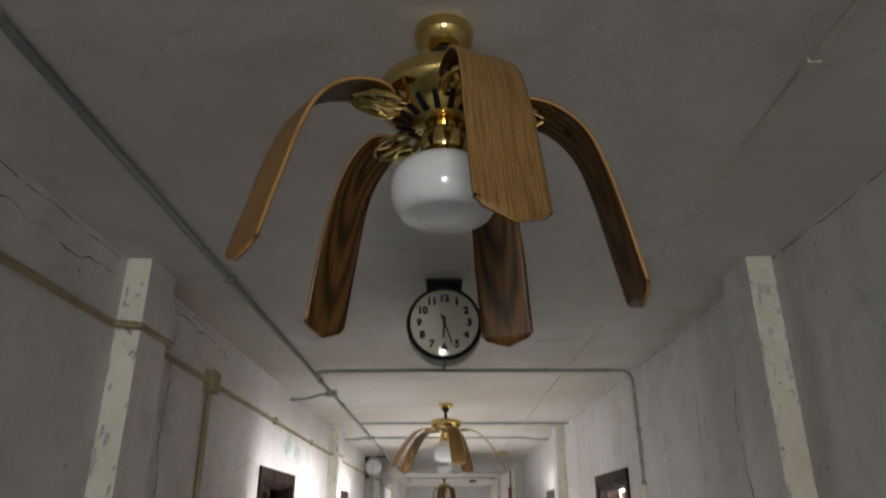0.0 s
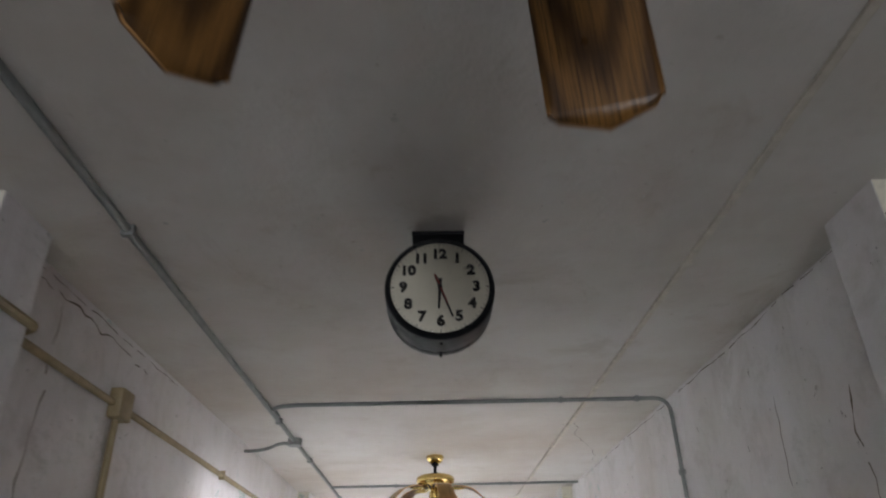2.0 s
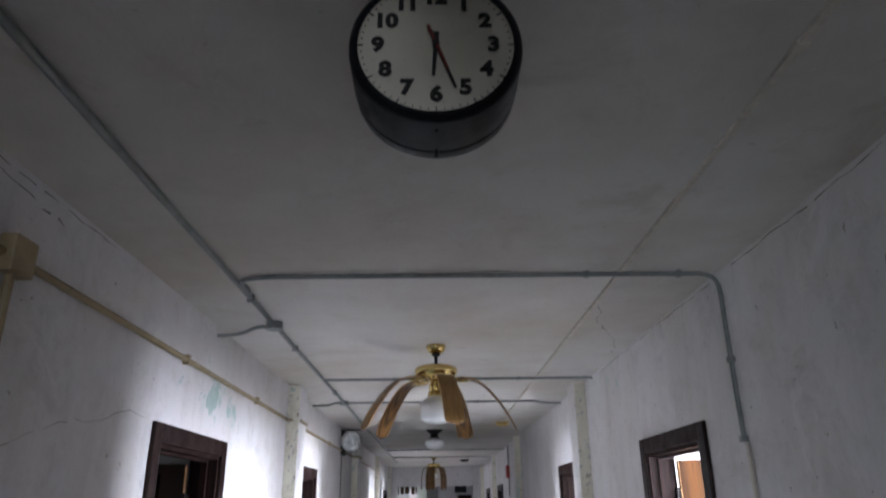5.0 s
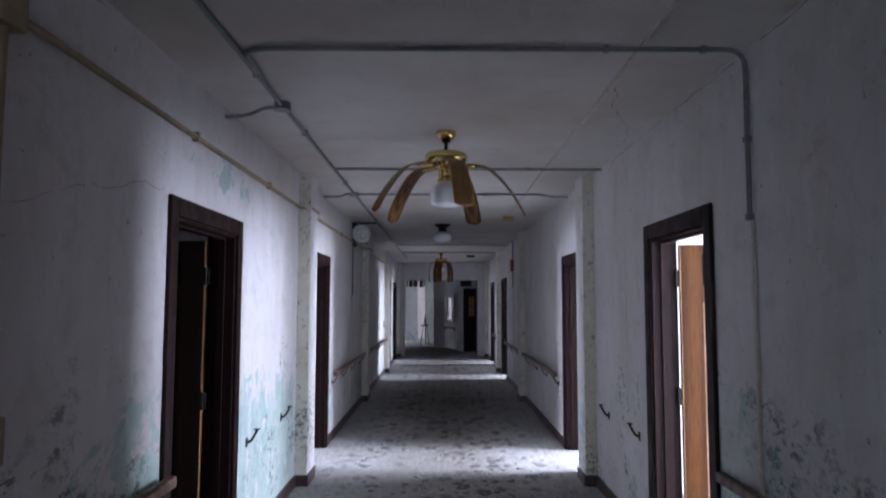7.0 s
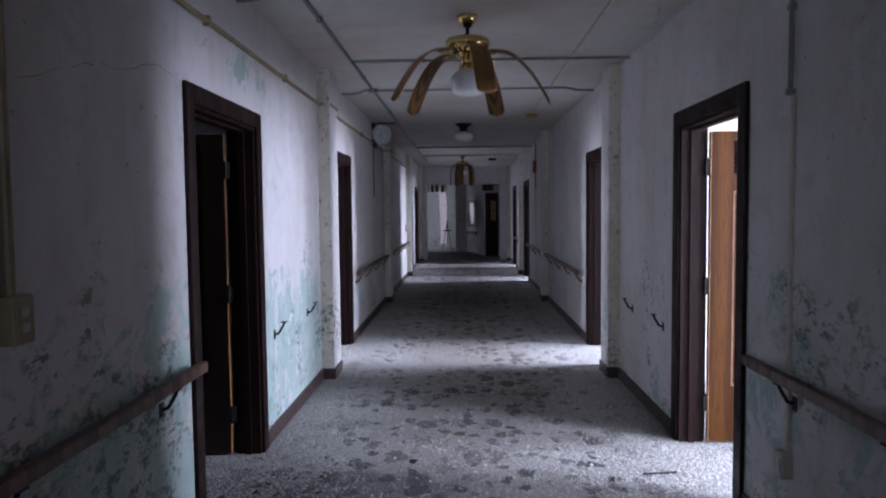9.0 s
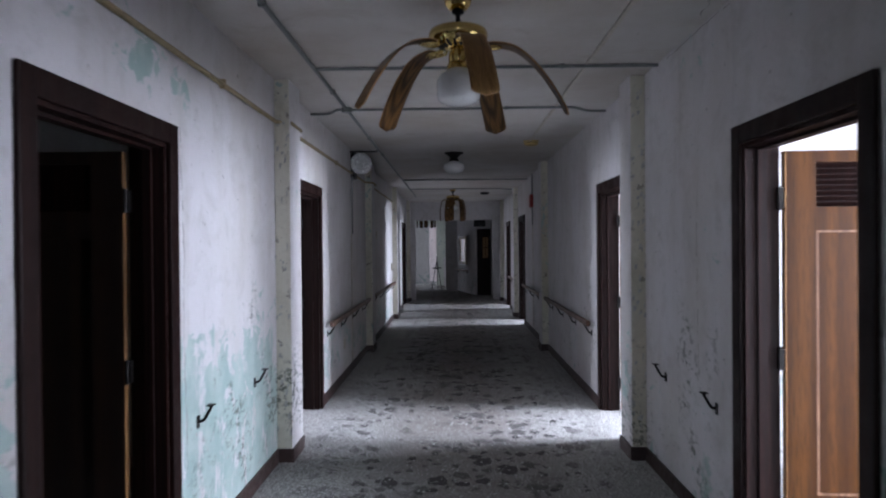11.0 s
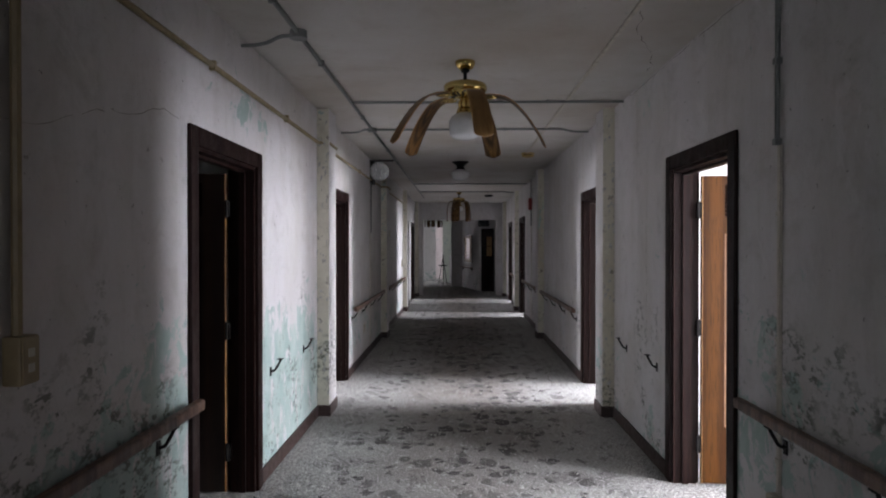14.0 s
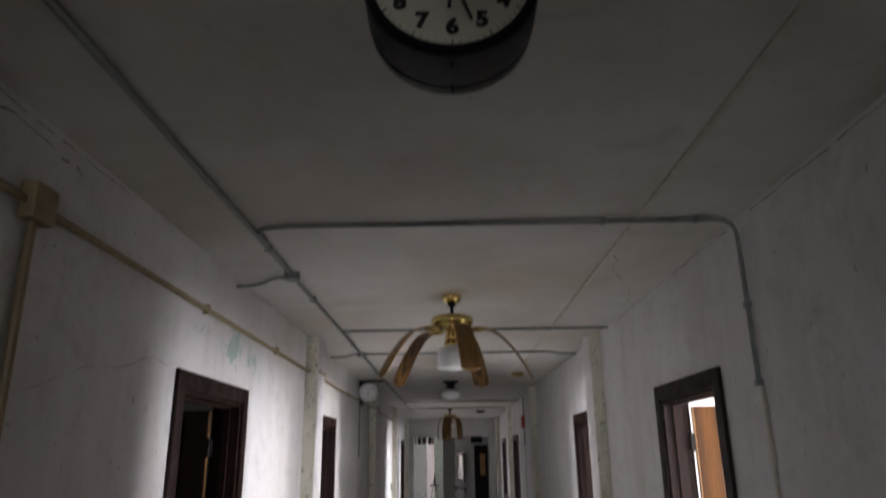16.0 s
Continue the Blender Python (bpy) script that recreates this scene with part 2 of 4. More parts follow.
def wood(name, dark, light, rough=0.4, uv=False, scale=1.0, bands=9.0, rings=False):
    k = Nodes(name, rough)
    if uv:
        v = k.add("ShaderNodeTexCoord").outputs["UV"]
    else:
        v = k.add("ShaderNodeTexCoord").outputs["Object"]
    stretch = (1.0, 0.018, 1.0) if uv else (1.0, 1.0, 0.06)
    sv = k.scaled(v, stretch)
    warp = k.noise(4.0 * scale, 4, 0.6, sv, 0.8)
    w = k.add("ShaderNodeTexWave")
    w.wave_type = "RINGS" if rings else "BANDS"
    w.rings_direction = "Z"
    k.put(w, "Vector", k.scaled(v, ((1.0, 0.13, 1.0) if rings else (1.0, 0.03, 1.0)) if uv else (1.0, 1.0, 0.03)))
    k.put(w, "Scale", bands), k.put(w, "Distortion", 3.5 if rings else 9.0), k.put(w, "Detail", 3.0), k.put(w, "Detail Scale", 1.4)
    pores = k.ramp(k.noise((46 if uv else 120) * scale, 4, 0.7, sv), 0.47, 0.60)
    c = k.mix(k.ramp(k.maths("ADD", k.maths("MULTIPLY", w.outputs["Fac"], 0.7), k.maths("MULTIPLY", warp, 0.6)), 0.25, 0.95), dark, light)
    c = k.mix(k.maths("MULTIPLY", pores, 0.7 if uv else 0.5), c, tuple(a * 0.45 for a in dark))
    return k.done(c, pores, 0.12, 0.002, k.ramp(k.noise(9, 4), 0.3, 0.7, rough - 0.08, rough + 0.15))


def plain(name, colour, rough=0.5, metal=0.0, vary=0.12, scale=14.0, bump=0.15):
    k = Nodes(name, rough, metal)
    low = tuple(a * (1 - 2.2 * vary) for a in colour)
    c = k.mix(k.ramp(k.noise(scale, 5, 0.65), 0.35, 0.7), colour, low)
    c = k.mix(k.ramp(k.noise(scale * 6, 4, 0.7), 0.58, 0.75, 0, 0.4), c, tuple(a * 0.5 for a in colour))
    return k.done(c, k.noise(scale * 4, 4), bump, 0.003, k.ramp(k.noise(scale * 1.7, 4), 0.3, 0.7, max(0.04, rough - 0.1), rough + 0.12))


WALL = wall_paint("peeling_wall_paint", (0.66, 0.64, 0.65), (0.54, 0.51, 0.48), 0.45)
ROOM = wall_paint("room_wall_paint", (0.76, 0.75, 0.75), (0.66, 0.64, 0.62), 0.4)
# the hall's pinkish light is put into this wall colour
PINK = wall_paint("pink_lit_hall_paint", (0.78, 0.70, 0.69), (0.66, 0.58, 0.56), 0.3)
MINT = wall_paint("pale_green_hall_paint", (0.66, 0.72, 0.62), (0.58, 0.63, 0.55), 0.3)
WALL_W = wall_paint("peeling_green_wall_paint", (0.66, 0.64, 0.65), (0.54, 0.51, 0.48), 1.10, True)
PILLAR = wall_paint("cream_pillar_paint", (0.70, 0.68, 0.58), (0.55, 0.50, 0.38), 0.25, False, 0.075)
CEIL = ceiling_paint()
FLOOR = floor_mat()
TRIM = wood("dark_mahogany_trim", (0.009, 0.0034, 0.0027), (0.020, 0.0074, 0.0056), 0.46)
TRIM.node_tree.nodes['Principled BSDF'].inputs['Specular IOR Level'].default_value = 0.15
BASE = plain("brown_vinyl_base", (0.055, 0.032, 0.028), 0.5)
LEAF = wood("varnished_oak_door", (0.052, 0.0155, 0.0012), (0.100, 0.035, 0.0034), 0.45, False, 1.0, 2.2)
LEAF.node_tree.nodes['Principled BSDF'].inputs['Specular IOR Level'].default_value = 0.2
DARK_LEAF = wood("dark_brown_door", (0.014, 0.006, 0.004), (0.030, 0.013, 0.007), 0.45, False, 1.0, 2.2)
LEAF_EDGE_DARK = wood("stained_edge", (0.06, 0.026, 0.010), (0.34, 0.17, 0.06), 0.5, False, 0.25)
LEAF_MOULD = wood("worn_panel_moulding", (0.16, 0.075, 0.035), (0.30, 0.16, 0.085), 0.5)
LEAF_EDGE = wood("bare_oak_edge", (0.34, 0.16, 0.05), (0.55, 0.30, 0.11), 0.5)
RAIL = wood("worn_rail_wood", (0.085, 0.042, 0.026), (0.19, 0.105, 0.07), 0.42)
BLADE_OUT = wood("oak_blade_veneer", (0.17, 0.085, 0.026), (0.34, 0.195, 0.070), 0.38, True, 1.0, 16.0)
BLADE_IN = wood("walnut_blade_veneer", (0.042, 0.019, 0.006), (0.170, 0.083, 0.022), 0.34, True, 1.0, 2.0, True)
for veneer in (BLADE_OUT, BLADE_IN):
    veneer.node_tree.nodes['Principled BSDF'].inputs['Specular IOR Level'].default_value = 0.25
BLADE_EDGE = plain("blade_edge", (0.42, 0.22, 0.08), 0.45)
BRASS = plain("polished_brass", (0.72, 0.53, 0.20), 0.09, 1.0, 0.06, 20, 0.03)
BLACK = plain("black_plastic", (0.006, 0.007, 0.009), 0.42)
BLACK.node_tree.nodes['Principled BSDF'].inputs['Specular IOR Level'].default_value = 0.25
IRON = plain("black_iron", (0.018, 0.016, 0.015), 0.5, 0.6)
STEEL = plain("galvanised_conduit", (0.24, 0.255, 0.25), 0.45, 0.25)
YELLOW = plain("yellowed_pipe_paint", (0.33, 0.255, 0.14), 0.5)
RACEWAY = plain("cream_raceway", (0.60, 0.56, 0.48), 0.55)
CREAM = plain("aged_cream_plastic", (0.52, 0.48, 0.38), 0.5)
OPAL = plain("opal_glass", (0.78, 0.79, 0.79), 0.12, 0.0, 0.02, 5, 0.0)
AMBER = plain("yellowed_detector_plastic", (0.52, 0.36, 0.12), 0.45)
RED = plain("red_enamel", (0.34, 0.02, 0.015), 0.35)
DIAL = plain("clock_dial", (0.66, 0.63, 0.52), 0.4, 0.0, 0.05, 9, 0.0)
INK = plain("black_ink", (0.012, 0.012, 0.012), 0.6)
SECOND = plain("red_hand", (0.22, 0.03, 0.02), 0.5)
BLUE = plain("blue_sticker", (0.05, 0.20, 0.45), 0.5)
GONG = plain("dull_glass_lens", (0.62, 0.64, 0.64), 0.2, 0.35, 0.08, 12, 0.05)
FLAKE = plain("paint_flakes", (0.60, 0.60, 0.57), 0.7, 0.0, 0.2, 30)
CABLE = plain("dark_cable", (0.03, 0.028, 0.026), 0.6)
GRASS = plain("pale_gravel_ground", (0.36, 0.34, 0.30), 0.9)
GOLD = wood("gilt_frame", (0.12, 0.07, 0.03), (0.28, 0.18, 0.08), 0.4)


def glass(name, rough=0.0):
    k = Nodes(name, rough)
    k.put(k.bsdf, "Transmission Weight", 1.0)
    k.put(k.bsdf, "IOR", 1.05)
    return k.done((0.92, 0.95, 0.95))


GLASS = glass("window_glass")


def crystal_glass():
    """A thin clear cover: see-through, with a clear coat's reflection."""
    k = Nodes("clock_crystal", 0.03)
    clear, gloss = k.add("ShaderNodeBsdfTransparent"), k.add("ShaderNodeBsdfGlossy")
    gloss.inputs["Roughness"].default_value = 0.04
    fres, both = k.add("ShaderNodeFresnel"), k.add("ShaderNodeMixShader")
    fres.inputs["IOR"].default_value = 1.5
    k.put(both, 0, fres.outputs[0]), k.put(both, 1, clear.outputs[0]), k.put(both, 2, gloss.outputs[0])
    k.tree.links.new(both.outputs[0], k.tree.nodes["Material Output"].inputs[0])
    return k.mat


CRYSTAL = crystal_glass()
MIRROR = plain("tarnished_mirror_glass", (0.34, 0.33, 0.32), 0.12, 1.0, 0.03, 4, 0.0)

# ---- mesh helpers ----


def box(bm, x0, x1, y0, y1, z0, z1, bevel=0.0):
    made = bmesh.ops.create_cube(bm, size=1, matrix=Matrix.LocRotScale(((x0 + x1) / 2, (y0 + y1) / 2, (z0 + z1) / 2), None, (abs(x1 - x0), abs(y1 - y0), abs(z1 - z0))))
    if bevel:
        edges = {e for v in made["verts"] for e in v.link_edges}
        bmesh.ops.bevel(bm, geom=list(edges), offset=bevel, segments=2, affect="EDGES", profile=0.6)
    return bm


def boxes(*rows, bevel=0.0):
    bm = bmesh.new()
    for r in rows:
        box(bm, *r, bevel=bevel)
    return bm


def lathe(profile, seg=32, centre=(0, 0, 0), bm=None, m=None):
    """A profile of (radius, height) turned round the z axis."""
    bm = bm or bmesh.new()
    m = m or Matrix.Translation(centre)
    rings = []
    for r, z in profile:
        if r < 1e-5:
            rings.append([bm.verts.new(m @ Vector((0, 0, z)))])
        else:
            rings.append([bm.verts.new(m @ Vector((r * math.cos(2 * math.pi * i / seg), r * math.sin(2 * math.pi * i / seg), z))) for i in range(seg)])
    for a, b in zip(rings, rings[1:]):
        for i in range(seg):
            j = (i + 1) % seg
            if len(a) > 1 and len(b) > 1:
                bm.faces.new((a[i], a[j], b[j], b[i]))
            elif len(b) > 1:
                bm.faces.new((a[0], b[j], b[i]))
            elif len(a) > 1:
                bm.faces.new((a[i], a[j], b[0]))
    bmesh.ops.recalc_face_normals(bm, faces=bm.faces)
    return bm


def rounded(points, r, steps=5):
    """The line through points with its corners rounded by r."""
    pts = [Vector(p) for p in points]
    out = [pts[0]]
    for a, b, c in zip(pts, pts[1:], pts[2:]):
        u, v = (a - b), (c - b)
        d = min(r, u.length * 0.49, v.length * 0.49)
        p, q = b + u.normalized() * d, b + v.normalized() * d
        for i in range(steps + 1):
            s = i / steps
            out.append(p * (1 - s) ** 2 + b * 2 * s * (1 - s) + q * s * s)
    return out + [pts[-1]]


def tube(points, r, seg=8, bm=None, bend=0.0, flat=1.0):
    bm = bm or bmesh.new()
    pts = rounded(points, bend) if bend else [Vector(p) for p in points]
    rings = []
    for i, p in enumerate(pts):
        d = (pts[min(i + 1, len(pts) - 1)] - pts[max(i - 1, 0)]).normalized()
        up = Vector((0, 0, 1)) if abs(d.z) < 0.9 else Vector((0, 1, 0))
        s = d.cross(up).normalized()
        u = s.cross(d)
        rings.append([bm.verts.new(p + s * r * math.cos(2 * math.pi * j / seg) + u * r * flat * math.sin(2 * math.pi * j / seg)) for j in range(seg)])
    for a, b in zip(rings, rings[1:]):
        for j in range(seg):
            k = (j + 1) % seg
            bm.faces.new((a[j], a[k], b[k], b[j]))
    bm.faces.new(rings[0][::-1]), bm.faces.new(rings[-1])
    bmesh.ops.recalc_face_normals(bm, faces=bm.faces)
    return bm


def mesh_of(name, bm, materials, smooth=False):
    me = bpy.data.meshes.new(name)
    bm.to_mesh(me)
    bm.free()
    for mt in materials if isinstance(materials, (list, tuple)) else [materials]:
        me.materials.append(mt)
    if smooth:
        me.shade_smooth()
        me.set_sharp_from_angle(angle=radians(40))
    return me


def part(name, bm, material, parent=None, label="", smooth=False):
    ob = new(name, mesh_of(name, bm, material, smooth))
    if parent:
        ob.parent = parent
    return tagged(ob, label)


def thing(name, label, category, m=None, group="", kind=""):
    ob = new(name)
    ob.empty_display_size = 0.1
    if m:
        ob.matrix_basis = m
    return tagged(ob, label, category, group, kind)


def structure(name, bm, material, label, category):
    return tagged(part(name, bm, material), label, category, "", "structure")


# ---- the large structure ----
XO, XW = R + TH + OUT, L - TH - OUT
structure("floor", boxes((XW - 0.2, XO + 0.2, Y0 - 0.2, 36, -0.12, 0)), FLOOR, "grey dirty carpeted corridor floor strewn with flakes", "floor")
structure("ceiling", boxes((XW - 0.2, XO + 0.2, Y0 - 0.2, 36, C, C + 0.15)), CEIL, "stained off-white plaster corridor ceiling", "ceiling")
bm = bmesh.new()
bmesh.ops.create_grid(bm, x_segments=8, y_segments=8, size=400, matrix=Matrix.Translation((0, 0, -0.6)))
structure("ground", bm, GRASS, "pale gravel ground outside the building", "ground")


def wall_with_openings(name, x0, x1, ya, yb, holes, material, label):
    """A wall along y with openings (near y, far y, sill, top)."""
    bm, at = bmesh.new(), ya
    for a, b, sill, top in sorted(holes):
        box(bm, x0, x1, at, a, 0, C)
        if sill > 0:
            box(bm, x0, x1, a, b, 0, sill)
        box(bm, x0, x1, a, b, top, C)
        at = b
    box(bm, x0, x1, at, yb, 0, C)
    return structure(name, bm, material, label, "wall")


wall_with_openings("wall_east", R, R + TH, Y0, Y1, [(a, b, 0, DOOR_H) for s, a, b, _ in DOORS if s == "R"], WALL, "white corridor wall with flaking paint and mould")
wall_with_openings("wall_west", L - TH, L, Y0, Y1, [(a, b, 0, DOOR_H) for s, a, b, _ in DOORS if s == "L"], WALL_W, "white corridor wall with paint peeling to green")
wall_with_openings("wall_outer_east", XO, XO + 0.2, Y0, 36, [(wa, wb, 0.85, 2.35) for s, wa, wb, _ in WINDOWS if s == "R"], ROOM, "plain white outer wall of the side rooms")
wall_with_openings("wall_outer_west", XW - 0.2, XW, Y0, 36, [(wa, wb, 0.85, 2.35) for s, wa, wb, _ in WINDOWS if s == "L"] + [(26.3, 28.2, 0.6, 2.5), (30.4, 31.5, 0.6, 2.5)], ROOM, "plain white outer wall of the side rooms")
# end wall behind the start, with its window
structure("wall_south", boxes((XW, -0.75, Y0 - 0.2, Y0, 0, C), (0.6, XO, Y0 - 0.2, Y0, 0, C), (-0.75, 0.6, Y0 - 0.2, Y0, 0, 0.8), (-0.75, 0.6, Y0 - 0.2, Y0, 2.25, C)), ROOM, "plain white end wall of the corridor", "wall")
structure("wall_north", boxes((XW, XO, 31.8, 32, 0, C)), PINK, "pale wall closing the far hall", "wall")
bm = bmesh.new()
for s, ya, yb, *_ in ROOMS:
    xa, xb = (R + TH, XO) if s == "R" else (XW, L - TH)
    box(bm, xa, xb, ya - 0.1, ya, 0, C)
    box(bm, xa, xb, yb, yb + 0.04, 0, C)
structure("wall_partitions", bm, ROOM, "plain white partitions between the side rooms", "wall")


# pillars that stand out from the walls: near y, far y
def pillar(side, ya, yb, out, name):
    x0, x1 = (R - out, R) if side == "R" else (L, L + out)
    bm = boxes((x0, x1, ya, yb, 0, C), bevel=0.006)
    for f in bm.faces:
        f.normal_update()
        f.material_index = 0 if f.normal.y < -0.5 else 1
    structure(name, bm, [PILLAR, WALL], "cream painted corridor pillar with chipped edges", "pillar")


PILLARS = [("R", 2.19, 2.46, 0.11), ("L", 2.19, 2.46, 0.105), ("R", 7.56, 7.88, 0.105), ("L", 7.55, 7.90, 0.11),
           ("R", 12.62, 12.95, 0.10), ("L", 12.62, 12.95, 0.10), ("R", 17.25, 17.55, 0.10), ("L", 17.05, 17.40, 0.10), ("R", 21.4, 21.7, 0.1), ("L", 21.4, 21.7, 0.1)]
for i, p in enumerate(PILLARS):
    pillar(*p, f"pillar_{i + 1}")

# baseboards, broken by doors and pillars
for side in "RL":
    stops = sorted([(a - CASING, b + CASING, 0) for s, a, b, _ in DOORS if s == side] + [(a, b, o) for s, a, b, o in PILLARS if s == side])
    at, bm = Y0, bmesh.new()
    for a, b, out in stops + [(Y1, Y1, 0)]:
        x0, x1 = (R - 0.014, R) if side == "R" else (L, L + 0.014)
        if a > at:
            box(bm, x0, x1, at, a, 0, 0.10, 0.003)
        if out:
            xa, xb = (R - out - 0.014, R - out) if side == "R" else (L + out, L + out + 0.014)
            box(bm, xa, xb, a - 0.014, b, 0, 0.10, 0.003)
            xa, xb = (R - out, R - 0.014) if side == "R" else (L + 0.014, L + out)
            box(bm, xa, xb, a - 0.014, a, 0, 0.10, 0.003)
        at = b
    structure("baseboard", bm, BASE, "dark brown base moulding along the wall", "baseboard")


# ---- doors ----
def doorway(n, side, a, b, angle):
    """A cased opening with its leaf, hinged on the far jamb and swung into the room."""
    d = thing(f"door_{n}", "dark stained door frame with open varnished oak door", "door", kind="structure")
    face, back, s = (R, R + TH, 1) if side == "R" else (L, L - TH, -1)
    top, w = DOOR_H, CASING

    def span(p, q):
        return (min(p, q), max(p, q))

    for x_in, x_out in ((face - s * 0.022, face), (back, back + s * 0.022)):
        x0, x1 = span(x_in, x_out)
        for y0, y1, z0, z1 in ((a - w, a + 0.004, 0, top + w), (b - 0.004, b + w, 0, top + w), (a + 0.004, b - 0.004, top - 0.004, top + w)):
            part("casing", boxes((x0, x1, y0, y1, z0, z1), bevel=0.006), TRIM, d)
    x0, x1 = span(face, back)
    part("jamb", boxes((x0, x1, a + 0.0005, a + 0.022, 0, top)), TRIM, d)
    part("jamb", boxes((x0, x1, b - 0.022, b - 0.0005, 0, top)), TRIM, d)
    part("jamb", boxes((x0, x1, a + 0.022, b - 0.022, top - 0.022, top - 0.0005)), TRIM, d)
    xs = (face + back) / 2
    part("stop", boxes((xs - 0.02, xs + 0.02, b - 0.036, b - 0.022, 0, top - 0.022), (xs - 0.02, xs + 0.02, a + 0.022, a + 0.036, 0, top - 0.022), (xs - 0.02, xs + 0.02, a + 0.036, b - 0.036, top - 0.036, top - 0.022)), TRIM, d)
    if angle is None:
        return
    wide, thick, high = b - a - 0.052, 0.042, top - 0.045
    # built with its hinge edge at the origin, running along +x, face towards -y
    bm = bmesh.new()
    t, st = thick / 2, 0.138
    sill, mid, vent, head = 0.38, high - 0.375, high - 0.265, high - 0.055
    box(bm, 0, st, -t, t, 0.015, high)
    box(bm, wide - st, wide, -t, t, 0.015, high)
    for z0, z1 in ((0.015, sill), (mid, vent), (head, high)):
        box(bm, st, wide - st, -t, t, z0, z1)
    # west leaves take a near-black brown in place of the orange oak
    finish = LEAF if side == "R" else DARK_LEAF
    leaf = part("door_leaf", bm, finish, d, "varnished orange oak door leaf" if side == "R" else "dark brown wooden door leaf")
    leaf.matrix_basis = pose(back + s * 0.028, b - 0.034, 0, 0, 0, -(angle - 90) if side == "R" else 180 + (angle - 90))
    part("panel", boxes((st, wide - st, -t + 0.012, t - 0.012, sill, mid)), finish, leaf)
    g = 0.010
    mould = boxes((st, st + g, -t + 0.002, t - 0.002, sill, mid), (wide - st - g, wide - st, -t + 0.002, t - 0.002, sill, mid),
                  (st + g, wide - st - g, -t + 0.002, t - 0.002, sill, sill + g), (st + g, wide - st - g, -t + 0.002, t - 0.002, mid - g, mid))
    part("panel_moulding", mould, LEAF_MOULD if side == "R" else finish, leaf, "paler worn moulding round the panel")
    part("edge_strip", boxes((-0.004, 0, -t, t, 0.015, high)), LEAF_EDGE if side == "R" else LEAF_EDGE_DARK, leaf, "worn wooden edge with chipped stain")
    for i in range(8):
        z = vent + 0.014 + i * 0.026
        bmv = bmesh.new()
        box(bmv, st, wide - st, -0.015, 0.015, -0.002, 0.002)
        bmesh.ops.transform(bmv, matrix=Matrix.Translation((0, 0, z)) @ Matrix.Rotation(radians(-38 if side == "R" else 38), 4, "X"), verts=bmv.verts)
        part("louvre", bmv, TRIM, leaf, "dark vent louvre")
    part("vent_backing", boxes((st, wide - st, t - 0.012, t - 0.008, vent, head)), TRIM, leaf)
    for z in (0.26, 1.02, high - 0.22):
        part("hinge", tube([(-0.012, t * 0.7, z - 0.055), (-0.012, t * 0.7, z + 0.055)], 0.010, 8, boxes((-0.03, 0.0, -0.016, 0.016, z - 0.05, z + 0.05))), IRON, leaf, "black steel butt hinge")
    for sgn in (-1, 1):
        m = Matrix.Translation((wide - 0.07, sgn * t, 0.96)) @ Matrix.Rotation(radians(90 if sgn < 0 else -90), 4, "X")
        part("door_knob", lathe([(0, 0), (0.026, 0.0), (0.026, 0.006), (0.011, 0.012), (0.011, 0.03), (0.024, 0.04), (0.027, 0.052), (0.020, 0.064), (0, 0.068)], 16, m=m), BRASS, leaf, "tarnished brass knob", True)


for i, row in enumerate(DOORS):
    doorway(i + 1, *row)


# ---- windows of the side rooms ----
def window(n, x, out, ya, yb, z0, z1):
    """A window in a wall along y; out is the way to the open air."""
    d = thing(f"window_{n}", "white painted wooden window with glass panes", "window", kind="structure")
    xa, xb = sorted((x + out * 0.06, x + out * 0.11))
    ym, zm = (ya + yb) / 2, (z0 + z1) / 2
    for y0, y1, p, q in ((ya, ya + 0.05, z0, z1), (yb - 0.05, yb, z0, z1), (ya + 0.05, yb - 0.05, z0, z0 + 0.05), (ya + 0.05, yb - 0.05, z1 - 0.05, z1), (ym - 0.025, ym + 0.025, z0 + 0.05, z1 - 0.05)):
        part("window_frame", boxes((xa, xb, y0, y1, p, q)), RACEWAY, d)
    part("window_sill", boxes((*sorted((x - out * 0.02, x + out * 0.2)), ya - 0.03, yb + 0.03, z0 - 0.03, z0 - 0.001)), RACEWAY, d)
    xm = (xa + xb) / 2
    for y0, y1 in ((ya + 0.05, ym - 0.025), (ym + 0.025, yb - 0.05)):
        pane = part("pane", boxes((xm - 0.002, xm + 0.002, y0, y1, z0 + 0.05, z1 - 0.05)), GLASS, d, "dusty glass pane")
        pane.visible_shadow = False


for i, (s, wa, wb, _) in enumerate(WINDOWS):
    window(i + 1, XO if s == "R" else XW, 1 if s == "R" else -1, wa, wb, 0.85, 2.35)


